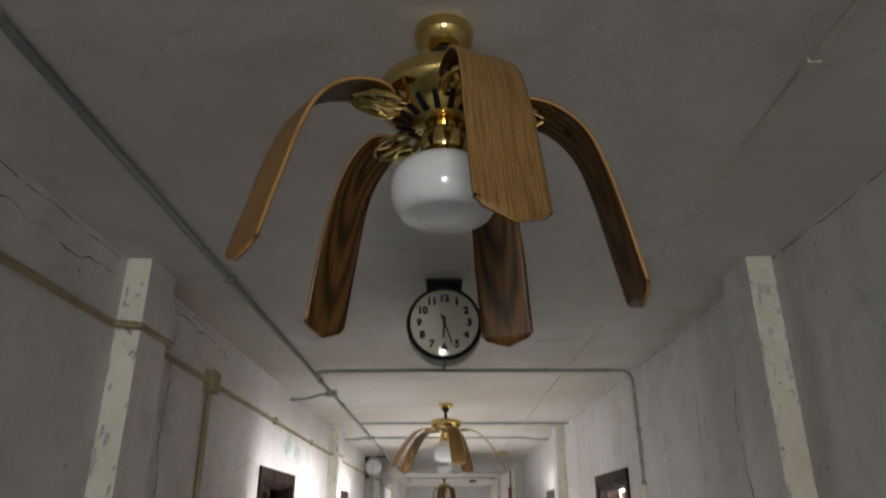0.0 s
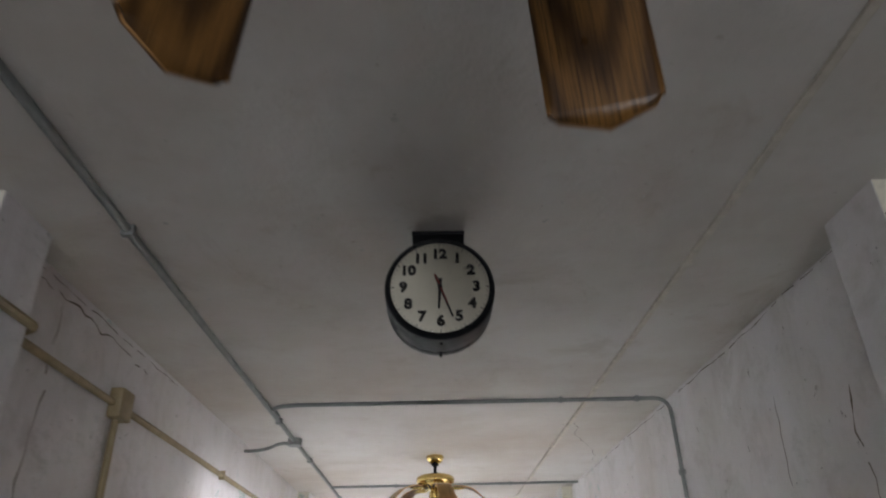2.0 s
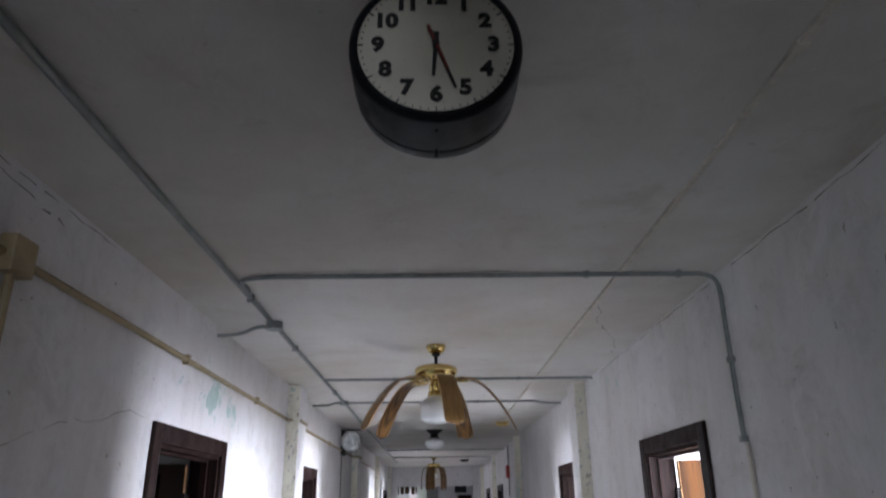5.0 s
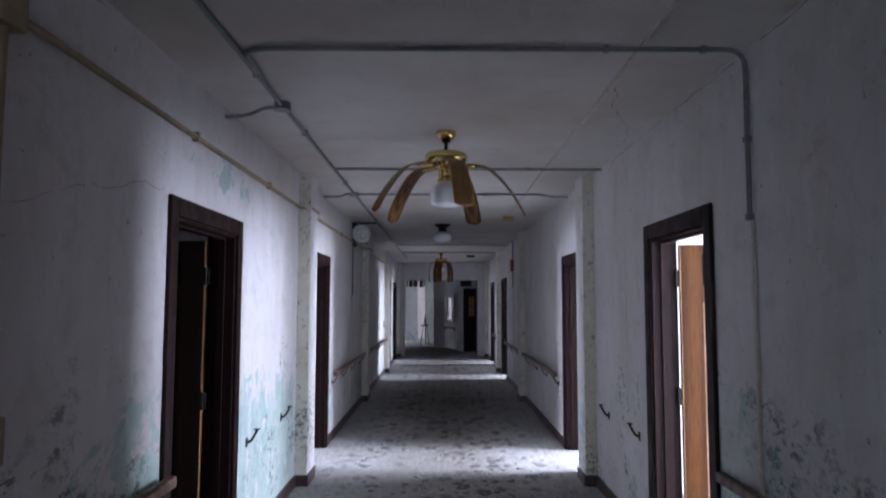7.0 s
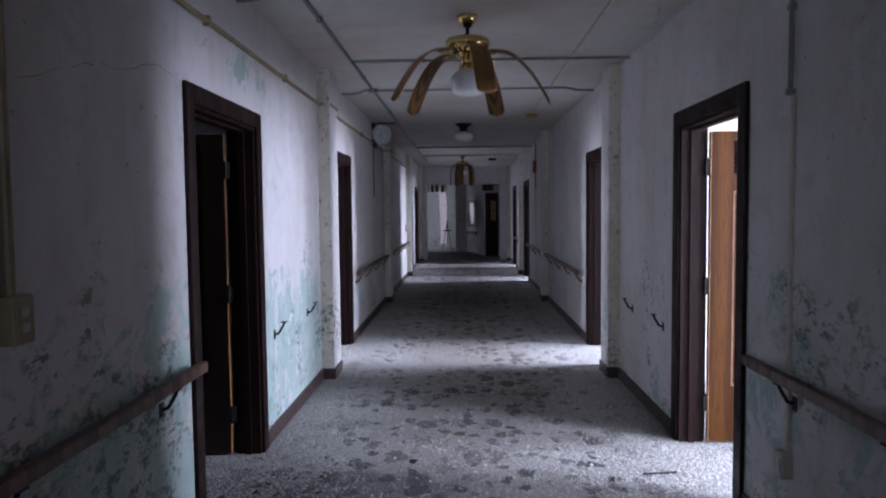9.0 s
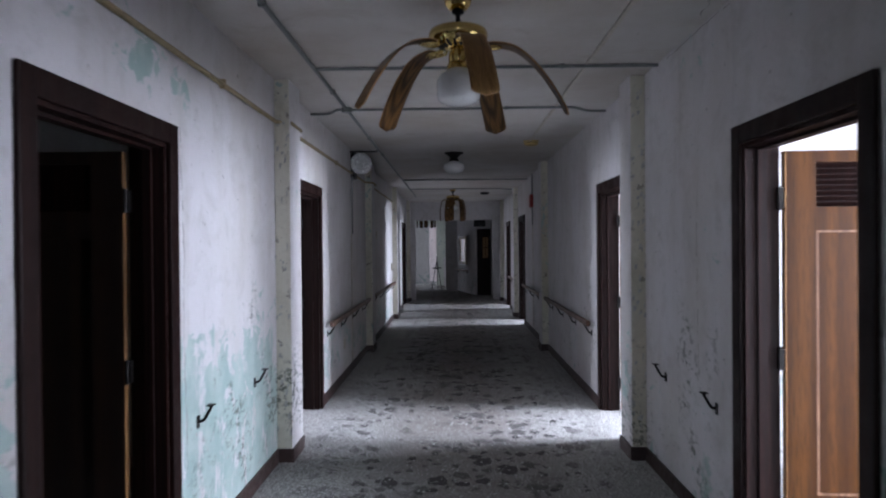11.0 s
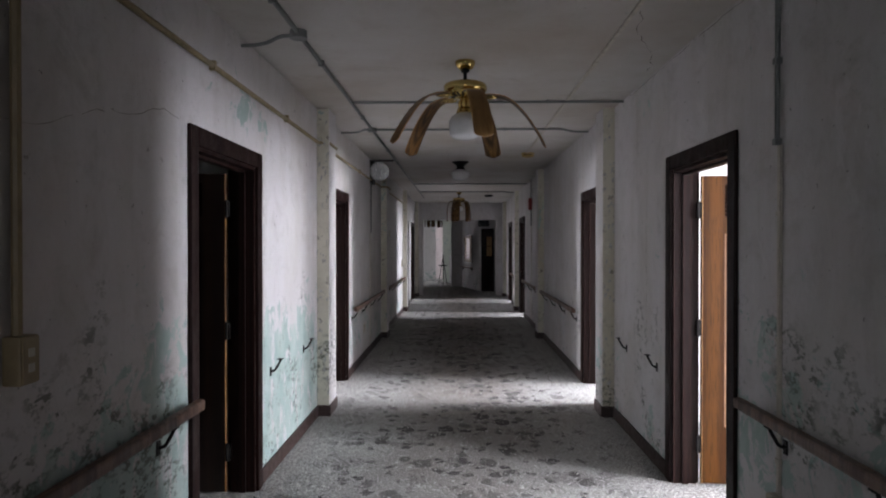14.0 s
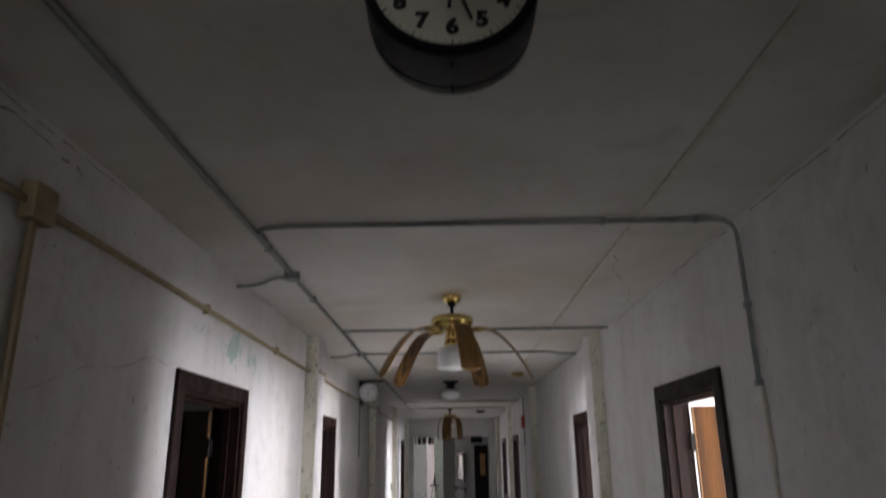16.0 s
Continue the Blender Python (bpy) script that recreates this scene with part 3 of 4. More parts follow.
# ---- ceiling fans with drooping blades ----
def blade_mesh(profile, width=0.124, thick=0.007, dark=False, twist=0.0):
    """A blade swept along a bent line of (radius, height), with a clipped tip; outer, inner and edge faces."""
    line = [Vector((r, 0, z)) for r, z in profile]
    fine = []
    for i in range(len(line) - 1):
        p0, p1, p2, p3 = line[max(i - 1, 0)], line[i], line[i + 1], line[min(i + 2, len(line) - 1)]
        for k in range(5):
            s = k / 5
            fine.append(0.5 * (2 * p1 + (p2 - p0) * s + (2 * p0 - 5 * p1 + 4 * p2 - p3) * s * s + (3 * p1 - p0 - 3 * p2 + p3) * s ** 3))
    fine.append(line[-1])
    bm = bmesh.new()
    uv = bm.loops.layers.uv.new("UVMap")
    length = [0.0]
    for a, b in zip(fine, fine[1:]):
        length.append(length[-1] + (b - a).length)
    cols = (-1, -0.82, -0.4, 0, 0.4, 0.82, 1)
    grid = []
    for i, p in enumerate(fine):
        d = (fine[min(i + 1, len(fine) - 1)] - fine[max(i - 1, 0)]).normalized()
        s = length[i] / length[-1]
        flat, tang = Vector((-d.z, 0, d.x)), Vector((0, 1, 0))
        pitch = radians(twist) * min(1.0, 0.25 + 2.2 * s)
        n = flat * math.cos(pitch) + tang * math.sin(pitch)
        across = tang * math.cos(pitch) - flat * math.sin(pitch)
        w = width / 2 * min(1.0, 0.80 + 0.32 * s, 0.62 + 6 * s)
        rows = []
        for side in (1, -1):
            row = []
            for c in cols:
                tip = d * (0.022 * (1 - abs(c) ** 1.0) if i == len(fine) - 1 else 0)
                if i == len(fine) - 1 and abs(c) == 1:
                    tip -= d * 0.012
                row.append(bm.verts.new(p + n * side * thick / 2 + across * (c * w) + tip))
            rows.append(row)
        grid.append(rows)

    def face(vs, mat, coords):
        f = bm.faces.new(vs)
        f.material_index = mat
        f.smooth = True
        for loop, q in zip(f.loops, coords):
            loop[uv].uv = q

    n_c = len(cols)
    for i in range(len(fine) - 1):
        v0, v1 = length[i] * 8, length[i + 1] * 8
        for j in range(n_c - 1):
            u0, u1 = cols[j] * 0.5, cols[j + 1] * 0.5
            a, b = grid[i], grid[i + 1]
            face((a[0][j], b[0][j], b[0][j + 1], a[0][j + 1]), 0, ((u0, v0), (u0, v1), (u1, v1), (u1, v0)))
            face((a[1][j], a[1][j + 1], b[1][j + 1], b[1][j]), 1, ((u0, v0), (u1, v0), (u1, v1), (u0, v1)))
        for j in (0, n_c - 1):
            face((grid[i][0][j], grid[i][1][j], grid[i + 1][1][j], grid[i + 1][0][j]), 2, ((0, v0),) * 4)
    for i in (0, len(fine) - 1):
        for j in range(n_c - 1):
            face((grid[i][0][j], grid[i][0][j + 1], grid[i][1][j + 1], grid[i][1][j]), 2, ((0, 0),) * 4)
    bmesh.ops.recalc_face_normals(bm, faces=bm.faces)
    return mesh_of("blade", bm, [BLADE_IN if dark else BLADE_OUT, BLADE_IN, BLADE_IN if dark else BLADE_EDGE])


def blade_iron_mesh(profile):
    """The pierced brass bracket between motor and blade: two scrolled arms and a pad."""
    r0, z0 = profile[0]
    bm = bmesh.new()
    for s in (-1, 1):
        tube([(0.085, s * 0.012, -0.225), (0.115, s * 0.034, z0 - 0.012), (r0 + 0.01, s * 0.040, z0 - 0.010), (r0 + 0.055, s * 0.030, z0 - 0.012), (r0 + 0.075, s * 0.006, z0 - 0.013)], 0.0075, 7, bm, 0.02, 0.7)
        tube([(r0 - 0.02, s * 0.036, z0 - 0.010), (r0 + 0.015, s * 0.012, z0 - 0.013), (r0 + 0.045, s * 0.026, z0 - 0.012)], 0.0055, 6, bm, 0.015, 0.7)
    tube([(0.075, 0, -0.222), (0.125, 0, z0 - 0.010), (r0 + 0.06, 0, z0 - 0.012)], 0.009, 7, bm, 0.02, 0.6)
    return mesh_of("blade_iron", bm, BRASS, True)


def ceiling_fan(x, y, profile, label, turn=282.0, droops=((0, 0),) * 5, drop=0.0, dark=False, twist=0.0, swings=(0, 0, 0, 0, 0), globe=None):
    fan = thing("ceiling_fan", label, "ceiling fan", pose(x, y, C), "corridor ceiling fans")
    part("canopy", lathe([(0, 0), (0.066, 0), (0.068, -0.008), (0.064, -0.030), (0.046, -0.052), (0.026, -0.060), (0, -0.060)]), BRASS, fan, "polished brass canopy", True)
    part("downrod", lathe([(0, -0.058), (0.030, -0.058), (0.030, -0.072), (0.013, -0.080), (0.013, -0.125), (0.034, -0.130), (0.034, -0.145), (0, -0.145)], 20), BLACK, fan, "black downrod and collar", True)
    housing = part("motor_housing", lathe([(0, -0.140), (0.060, -0.140), (0.112, -0.146), (0.138, -0.157), (0.146, -0.172), (0.145, -0.196), (0.135, -0.208), (0.110, -0.225), (0.062, -0.246), (0.050, -0.252), (0, -0.252)], 48), BRASS, fan, "polished brass motor housing", True)
    for i in range(18):
        a = 2 * math.pi * i / 18
        bmv = boxes((0.068, 0.112, -0.006, 0.006, -0.0015, 0.0015))
        bmesh.ops.transform(bmv, matrix=Matrix.Rotation(a, 4, "Z") @ Matrix.Translation((0.088, 0, -0.2365)) @ Matrix.Rotation(radians(-26), 4, "Y") @ Matrix.Translation((-0.088, 0, 0)), verts=bmv.verts)
        part("vent_slot", bmv, BLACK, housing, "dark cooling slot")
    part("light_kit", lathe([(0, -0.250), (0.036, -0.250), (0.036, -0.262), (0.047, -0.268), (0.050, -0.300), (0.046, -0.312), (0.054, -0.322), (0.060, -0.345), (0.052, -0.352), (0, -0.352)], 32), BRASS, fan, "polished brass light fitter", True)
    globe = globe or [(0.050, -0.346), (0.058, -0.352), (0.088, -0.372), (0.106, -0.398), (0.109, -0.422), (0.104, -0.438 - drop), (0.090, -0.454 - drop), (0.060, -0.467 - drop), (0.030, -0.473 - drop), (0, -0.475 - drop)]
    part("globe_shade", lathe(globe, 40), OPAL, fan, "white opal glass globe", True)
    part("pull_chain", tube([(0.055, -0.01, -0.300), (0.062, -0.012, -0.32), (0.062, -0.012, -0.40)], 0.0018, 5), BRASS, fan)
    iron = blade_iron_mesh(profile)
    for i in range(5):
        d = droops[i]
        reach = profile[-1][0] - 0.15
        prof = [(r + d[0] * max(0, r - 0.15) / reach, z + d[1] * max(0, r - 0.15) / reach) for r, z in profile]
        b = new("blade", blade_mesh(prof, dark=dark, twist=twist))
        b.parent = fan
        b.matrix_basis = pose(0, 0, 0, 0, 0, turn + 72 * i + swings[i])
        tagged(b, "warped oak veneer blade drooping downwards")
        k = new("blade_iron", iron)
        k.parent = b
        tagged(k, "scrolled brass blade bracket")
    return fan


FULL_DROOP = [(0.135, -0.228), (0.18, -0.222), (0.235, -0.245), (0.285, -0.300), (0.316, -0.385), (0.338, -0.480), (0.356, -0.565), (0.368, -0.620)]
HALF_DROOP = [(0.135, -0.235), (0.20, -0.236), (0.28, -0.258), (0.345, -0.308), (0.405, -0.375), (0.460, -0.455), (0.500, -0.522), (0.525, -0.570)]
DEEP_DROOP = [(0.13, -0.232), (0.17, -0.218), (0.22, -0.240), (0.255, -0.310), (0.275, -0.40), (0.285, -0.50), (0.285, -0.60), (0.28, -0.69)]
DRUM_GLOBE = [(0.050, -0.336), (0.066, -0.340), (0.092, -0.352), (0.108, -0.372), (0.112, -0.395), (0.110, -0.420), (0.102, -0.442), (0.094, -0.454), (0.082, -0.460), (0.070, -0.458), (0.040, -0.466), (0, -0.468)]
ceiling_fan(-0.096, 0.790, FULL_DROOP, "brass ceiling fan with water-warped oak blades hanging down", droops=((0.025, 0.0), (-0.004, -0.018), (0, 0), (0, 0), (0.025, 0.016)), twist=9.0, swings=(2.5, 0, 0, 0, 0), globe=DRUM_GLOBE)
ceiling_fan(-0.093, 5.985, HALF_DROOP, "brass ceiling fan with drooping oak blades and globe", drop=0.055)
# backlit fan: shade is put in as dark veneer on both blade faces
ceiling_fan(-0.130, 17.55, DEEP_DROOP, "distant brass ceiling fan with collapsed drooping blades", 262.0, dark=True)


# ---- the hanging clock ----
def text_mesh(body, size):
    cu = bpy.data.curves.new("numeral", "FONT")
    cu.body, cu.size, cu.align_x, cu.align_y, cu.extrude = body, size, "CENTER", "CENTER", 0.0004
    cu.bevel_depth, cu.bevel_resolution = 0.0024, 0
    tmp = bpy.data.objects.new("numeral", cu)
    scene.collection.objects.link(tmp)
    me = bpy.data.meshes.new_from_object(tmp.evaluated_get(bpy.context.evaluated_depsgraph_get()))
    bpy.data.objects.remove(tmp)
    me.materials.clear()
    me.materials.append(INK)
    return me


def hanging_clock(x, y, z):
    """A round two-faced clock on a ceiling bracket; built with its dial towards -y."""
    RAD, DEEP, S = 0.157, 0.145, 1.055
    top = (C - z) / S
    ck = thing("wall_clock", "round black double-faced clock hung from ceiling bracket", "clock", pose(x, y, z) @ Matrix.Scale(S, 4))
    m = Matrix.Rotation(radians(90), 4, "X")
    part("case", lathe([(0.140, 0.004), (0.148, 0.006), (0.155, 0.0), (RAD, -0.010), (RAD + 0.001, -0.104), (RAD - 0.003, -0.106), (RAD - 0.003, -0.111), (RAD, -0.113), (RAD - 0.001, -DEEP + 0.008), (0.15, -DEEP), (0.140, -DEEP - 0.003), (0.138, -DEEP + 0.006), (0, -DEEP + 0.006)], 64, m=m), BLACK, ck, "black metal case", True)
    dial = part("dial", lathe([(0, -0.001), (0.1415, -0.001)], 64, m=m), DIAL, ck, "cream clock dial")
    for i in range(1, 13):
        a = radians(90 - 30 * i)
        n = new("numeral", text_mesh(str(i), 0.043))
        n.parent, n.matrix_basis = dial, pose(0.104 * math.cos(a), -0.001, 0.104 * math.sin(a), 90, 0, 0) @ Matrix.Diagonal((1.0, 0.96, 1, 1))
    for i in range(60):
        a = radians(6 * i)
        long = 0.010 if i % 5 == 0 else 0.004
        bmt = boxes((-0.001, 0.001, -0.0016, 0, 0.1345 - long * 0.5, 0.1345 + long * 0.5)) if i % 5 == 0 else boxes((-0.0007, 0.0007, -0.0016, 0, 0.132, 0.1355))
        bmesh.ops.transform(bmt, matrix=Matrix.Rotation(a, 4, "Y"), verts=bmt.verts)
        part("minute_mark", bmt, INK, dial)
    for name, deg, back, reach, wide, mat, off in (("hour_hand", 184, 0.026, 0.068, 0.0042, INK, 0.004), ("minute_hand", 160, 0.030, 0.100, 0.0034, INK, 0.006), ("second_hand", 159, 0.040, 0.060, 0.0026, SECOND, 0.008)):
        bmh = bmesh.new()
        v = [bmh.verts.new(p) for p in ((-wide * 1.2, -off, -back), (wide * 1.2, -off, -back), (wide * 0.7, -off, reach), (-wide * 0.7, -off, reach))]
        f = bmh.faces.new(v)
        ext = bmesh.ops.extrude_face_region(bmh, geom=[f])
        bmesh.ops.translate(bmh, vec=(0, -0.0012, 0), verts=[e for e in ext["geom"] if isinstance(e, bmesh.types.BMVert)])
        bmesh.ops.transform(bmh, matrix=Matrix.Rotation(radians(deg), 4, "Y"), verts=bmh.verts)
        bmesh.ops.recalc_face_normals(bmh, faces=bmh.faces)
        part(name, bmh, mat, ck)
    part("centre_cap", lathe([(0, 0.012), (0.006, 0.011), (0.007, 0.002), (0, 0.002)], 16, m=m), INK, ck)
    cover = part("crystal", lathe([(0.0, 0.0175), (0.05, 0.0165), (0.10, 0.0130), (0.1405, 0.0045)], 48, m=m), CRYSTAL, ck, "domed clear clock crystal", True)
    cover.visible_shadow = False
    part("bracket", boxes((-0.076, 0.076, 0.050, 0.118, 0.142, top - 0.010), (-0.080, 0.080, 0.046, 0.122, top - 0.010, top), bevel=0.003), BLACK, ck, "black ceiling bracket")
    part("pull_pin", tube([(0, 0.100, -RAD + 0.004), (0, 0.100, -RAD - 0.016)], 0.004, 8), BLACK, ck)
    part("pull_pin", tube([(0, 0.03, -RAD + 0.004), (0, 0.03, -RAD - 0.006)], 0.004, 8), BLACK, ck)


hanging_clock(-0.099, 2.410, 2.569)


# ---- ceiling conduits and pipes ----
def conduit(name, runs, r, mat, label, clips=(), cat="pipe"):
    """runs: lists of points, one pipe each; clips: straps or couplings as (point, way)."""
    t = thing(name, label, cat)
    for pts in runs:
        part("pipe", tube(pts, r, 10, bend=0.09), mat, t, smooth=True)
    for (px, py, pz), way in clips:
        g = r * 1.35
        if way == "x":
            bmc = boxes((px - 0.012, px + 0.012, py - g, py + g, pz - g, pz + g), bevel=0.003)
        elif way == "y":
            bmc = boxes((px - g, px + g, py - 0.012, py + 0.012, pz - g, pz + g), bevel=0.003)
        else:
            bmc = boxes((px - g, px + g, py - g, py + g, pz - 0.014, pz + 0.014), bevel=0.003)
        part("strap", bmc, mat, t)
    return t


ZC = C - 0.018
XC = -1.055
conduit("ceiling_conduit", [[(XC, Y0, ZC), (XC, 19.5, ZC)]], 0.014, STEEL, "grey steel conduit strapped along the ceiling",
        [((XC, y, ZC), "y") for y in (0.35, 2.40, 4.75, 5.95, 7.9, 10.2, 11.6, 14.2)])
conduit("branch_conduit", [[(XC + 0.02, 4.62, ZC), (XC + 0.02, 4.44, ZC), (XC + 0.16, 4.40, ZC), (R - 0.02, 4.40, ZC), (R - 0.02, 4.40, 2.02)]], 0.0115, STEEL,
        "grey steel conduit crossing the ceiling and running down the wall", [((0.62, 4.40, ZC), "x"), ((1.06, 4.40, ZC), "x"), ((R - 0.02, 4.40, 2.36), "z"), ((R - 0.02, 4.40, 2.01), "z")])
conduit("branch_conduit", [[(XC, 7.22, ZC), (R - 0.005, 7.22, ZC)]], 0.011, STEEL, "thin steel conduit crossing the ceiling", [((-0.45, 7.22, ZC), "x"), ((0.62, 7.22, ZC), "x")])
conduit("branch_conduit", [[(XC, 8.62, ZC), (0.95, 8.60, ZC), (1.08, 8.78, ZC), (R - 0.005, 8.78, ZC)], [(XC, 8.60, ZC), (-1.14, 8.60, ZC), (-1.24, 8.80, ZC), (L + 0.005, 8.80, ZC)]], 0.011, STEEL, "thin steel conduit with offset bends under the ceiling", [((0.35, 8.61, ZC), "x")])
conduit("branch_conduit", [[(XC, 15.2, ZC), (R - 0.005, 15.2, ZC)]], 0.012, STEEL, "thin steel conduit crossing the far ceiling", [((-0.4, 15.2, ZC), "x")])
conduit("branch_conduit", [[(XC, 17.3, ZC), (0.9, 17.3, ZC), (1.02, 17.5, ZC), (R - 0.005, 17.5, ZC)]], 0.012, STEEL, "thin steel conduit crossing the far ceiling", [((0.5, 17.3, ZC), "x")])
conduit("branch_conduit", [[(L + 0.005, 5.40, C - 0.055), (-1.34, 5.40, C - 0.055), (-1.24, 5.36, C - 0.05), (-1.16, 5.30, C - 0.03), (XC, 5.30, C - 0.03)]], 0.011, STEEL, "bent steel conduit stub from junction box to wall")
jb = thing("junction_box", "round steel junction box under the ceiling", "junction box", pose(XC, 5.30, C))
part("box_body", lathe([(0, 0), (0.046, 0), (0.048, -0.005), (0.048, -0.040), (0.050, -0.042), (0.050, -0.048), (0, -0.050)], 20), STEEL, jb, smooth=True)
jb2 = thing("junction_box", "round steel junction box under the ceiling", "junction box", pose(XC, 8.61, C))
part("box_body", lathe([(0, 0), (0.046, 0), (0.048, -0.005), (0.048, -0.040), (0, -0.046)], 20), STEEL, jb2, smooth=True)
rw = thing("ceiling_raceway", "thin cream wire raceway along the ceiling", "raceway")
part("raceway_body", boxes((0.772, 0.796, Y0, 10.60, C - 0.012, C), bevel=0.003), RACEWAY, rw)
for y in (0.9, 2.7, 4.1, 6.0, 7.9, 9.6):
    part("joint_cover", boxes((0.768, 0.800, y - 0.02, y + 0.02, C - 0.015, C), bevel=0.002), RACEWAY, rw)
ZY = 2.49
XY = L + 0.017
runs = [[(XY, Y0, ZY + 0.02), (XY, 2.12, ZY), (L + 0.115, 2.16, ZY), (L + 0.115, 2.48, ZY), (XY, 2.54, ZY), (XY, 7.54, ZY - 0.01), (L + 0.108, 7.60, ZY - 0.01), (L + 0.108, 7.95, ZY - 0.01), (XY, 8.0, ZY - 0.01), (XY, 12.5, ZY), (L + 0.12, 12.58, ZY), (L + 0.12, 13.0, ZY), (XY, 13.1, ZY), (XY, 16.9, ZY)], [(XY, 3.335, ZY), (XY, 3.335, 1.30)]]
yp = thing("wall_pipe", "yellowed painted pipe running along the wall", "pipe")
for pts in runs:
    part("pipe", tube(pts, 0.015, 8, bend=0.02), YELLOW, yp, smooth=True)
part("pipe_box", boxes((L, L + 0.055, 3.275, 3.395, ZY - 0.06, ZY + 0.06), bevel=0.008), YELLOW, yp, "yellowed square pipe junction box")
for y in (1.2, 4.9, 6.4, 10.1):
    part("pipe_clip", boxes((L, L + 0.034, y - 0.012, y + 0.012, ZY - 0.028, ZY + 0.022), bevel=0.003), YELLOW, yp)


def wall_box(name, label, x, y, z, w, h, d, s, mat, cat, extra=True):
    t = thing(name, label, cat, pose(x, y, z))
    part("box_body", boxes((0, s * d, -w / 2, w / 2, -h / 2, h / 2), bevel=0.005), mat, t)
    if extra:
        part("cover_plate", boxes((s * d, s * (d + 0.004), -w / 2 + 0.006, w / 2 - 0.006, -h / 2 + 0.006, h / 2 - 0.006)), mat, t)
        for dz in (-0.022, 0.022):
            part("socket", boxes((s * (d + 0.003), s * (d + 0.006), -0.014, 0.014, dz - 0.012, dz + 0.012)), CREAM if mat is not CREAM else RACEWAY, t)
    return t


rc = thing("wall_wire_cover", "thin cream wire cover down to the outlet", "raceway")
part("raceway_body", boxes((R - 0.014, R, 4.388, 4.412, 0.47, 1.998), bevel=0.003), RACEWAY, rc)
for z in (0.62, 1.15, 1.70):
    part("clip", boxes((R - 0.017, R, 4.382, 4.418, z - 0.011, z + 0.011), bevel=0.002), RACEWAY, rc)
wall_box("wall_switch_box", "yellowed surface switch box at pipe's end", L, 3.335, 1.235, 0.085, 0.14, 0.055, 1, YELLOW, "switch box")
ob = wall_box("wall_outlet", "cream surface outlet box with blue sticker", R, 4.40, 0.415, 0.075, 0.115, 0.045, -1, CREAM, "outlet")
part("sticker", boxes((-0.0505, -0.0495, -0.034, -0.016, -0.03, 0.035)), BLUE, ob, "blue paper sticker")
wall_box("wall_outlet", "cream outlet plate low on the wall", L, 10.6, 0.42, 0.075, 0.115, 0.01, 1, CREAM, "outlet")
wall_box("wall_switch", "cream switch plate on the wall", L, 14.0, 1.75, 0.075, 0.115, 0.01, 1, CREAM, "switch")
wall_box("wall_switch", "cream switch plate beside bright doorway", L, 16.7, 1.12, 0.1, 0.15, 0.03, 1, CREAM, "switch", False)


# ---- handrails ----
def bracket(parent, s, x, y, z, drop=0.035):
    """An iron arm from the wall up to the rail; s is the way into the corridor."""
    bmb = tube([(x, y, z - 0.105), (x + s * 0.03, y, z - 0.100), (x + s * 0.068, y, z - drop), (x + s * 0.07, y, z - 0.018)], 0.008, 7, bend=0.02)
    box(bmb, x, x + s * 0.006, y - 0.016, y + 0.016, z - 0.135, z - 0.075)
    box(bmb, x + s * 0.052, x + s * 0.088, y - 0.022, y + 0.022, z - 0.022, z - 0.017)
    return part("bracket", bmb, IRON, parent, "black iron bracket")


def handrail(side, ya, yb, z, posts, label="worn brown wooden handrail on iron brackets"):
    h = thing("handrail", label, "handrail", group="corridor handrails")
    x, s = (R, -1) if side == "R" else (L, 1)
    part("rail", boxes((x + s * 0.046, x + s * 0.088, ya, yb, z - 0.018, z + 0.034), bevel=0.012), RAIL, h, smooth=False)
    for y in posts:
        bracket(h, s, x, y, z)


handrail("L", -0.2, 4.60, 0.80, (0.2, 1.7, 3.25, 4.28))
handrail("R", 2.6, 4.70, 0.80, (2.8, 3.6, 4.35))
handrail("L", 9.42, 12.5, 0.775, (9.55, 10.4, 11.3, 12.2))
handrail("R", 9.34, 12.5, 0.775, (9.5, 10.4, 11.3, 12.2))
handrail("L", 13.2, 16.9, 0.775, (13.4, 14.5, 15.6, 16.7))
handrail("R", 13.1, 15.7, 0.775, (13.4, 14.5, 15.5))
handrail("R", 17.75, 19.1, 0.775, (17.9, 18.9))
for side, y in (("L", 6.02), ("L", 7.00), ("R", 6.24), ("R", 7.10)):
    x, s = (R, -1) if side == "R" else (L, 1)
    hk = thing("handrail_bracket", "bare black iron bracket remaining without its rail", "bracket", group="bare rail brackets")
    bracket(hk, s, x, y, 0.80)


# ---- fixtures further along ----
lamp = thing("ceiling_light", "opal glass school globe on black ceiling fitting", "ceiling light", pose(-0.11, 11.62, C))
part("canopy", lathe([(0, 0), (0.125, 0), (0.125, -0.012), (0.075, -0.045), (0.05, -0.075), (0.065, -0.095), (0.07, -0.12), (0, -0.12)], 24), IRON, lamp, "black metal fitter", True)
part("globe_shade", lathe([(0.06, -0.115), (0.085, -0.125), (0.135, -0.16), (0.142, -0.20), (0.12, -0.245), (0.07, -0.275), (0, -0.285)], 32), OPAL, lamp, "white opal glass globe", True)
sm = thing("smoke_detector", "yellowed round smoke detector on the ceiling", "smoke detector", pose(0.80, 10.66, C))
part("base", lathe([(0, 0), (0.092, 0), (0.092, -0.014), (0.085, -0.016), (0, -0.016)], 24), AMBER, sm, smooth=True)
part("grille", lathe([(0, -0.016), (0.060, -0.016), (0.060, -0.030), (0, -0.030)], 24), BLACK, sm, "dark sensor slot", True)
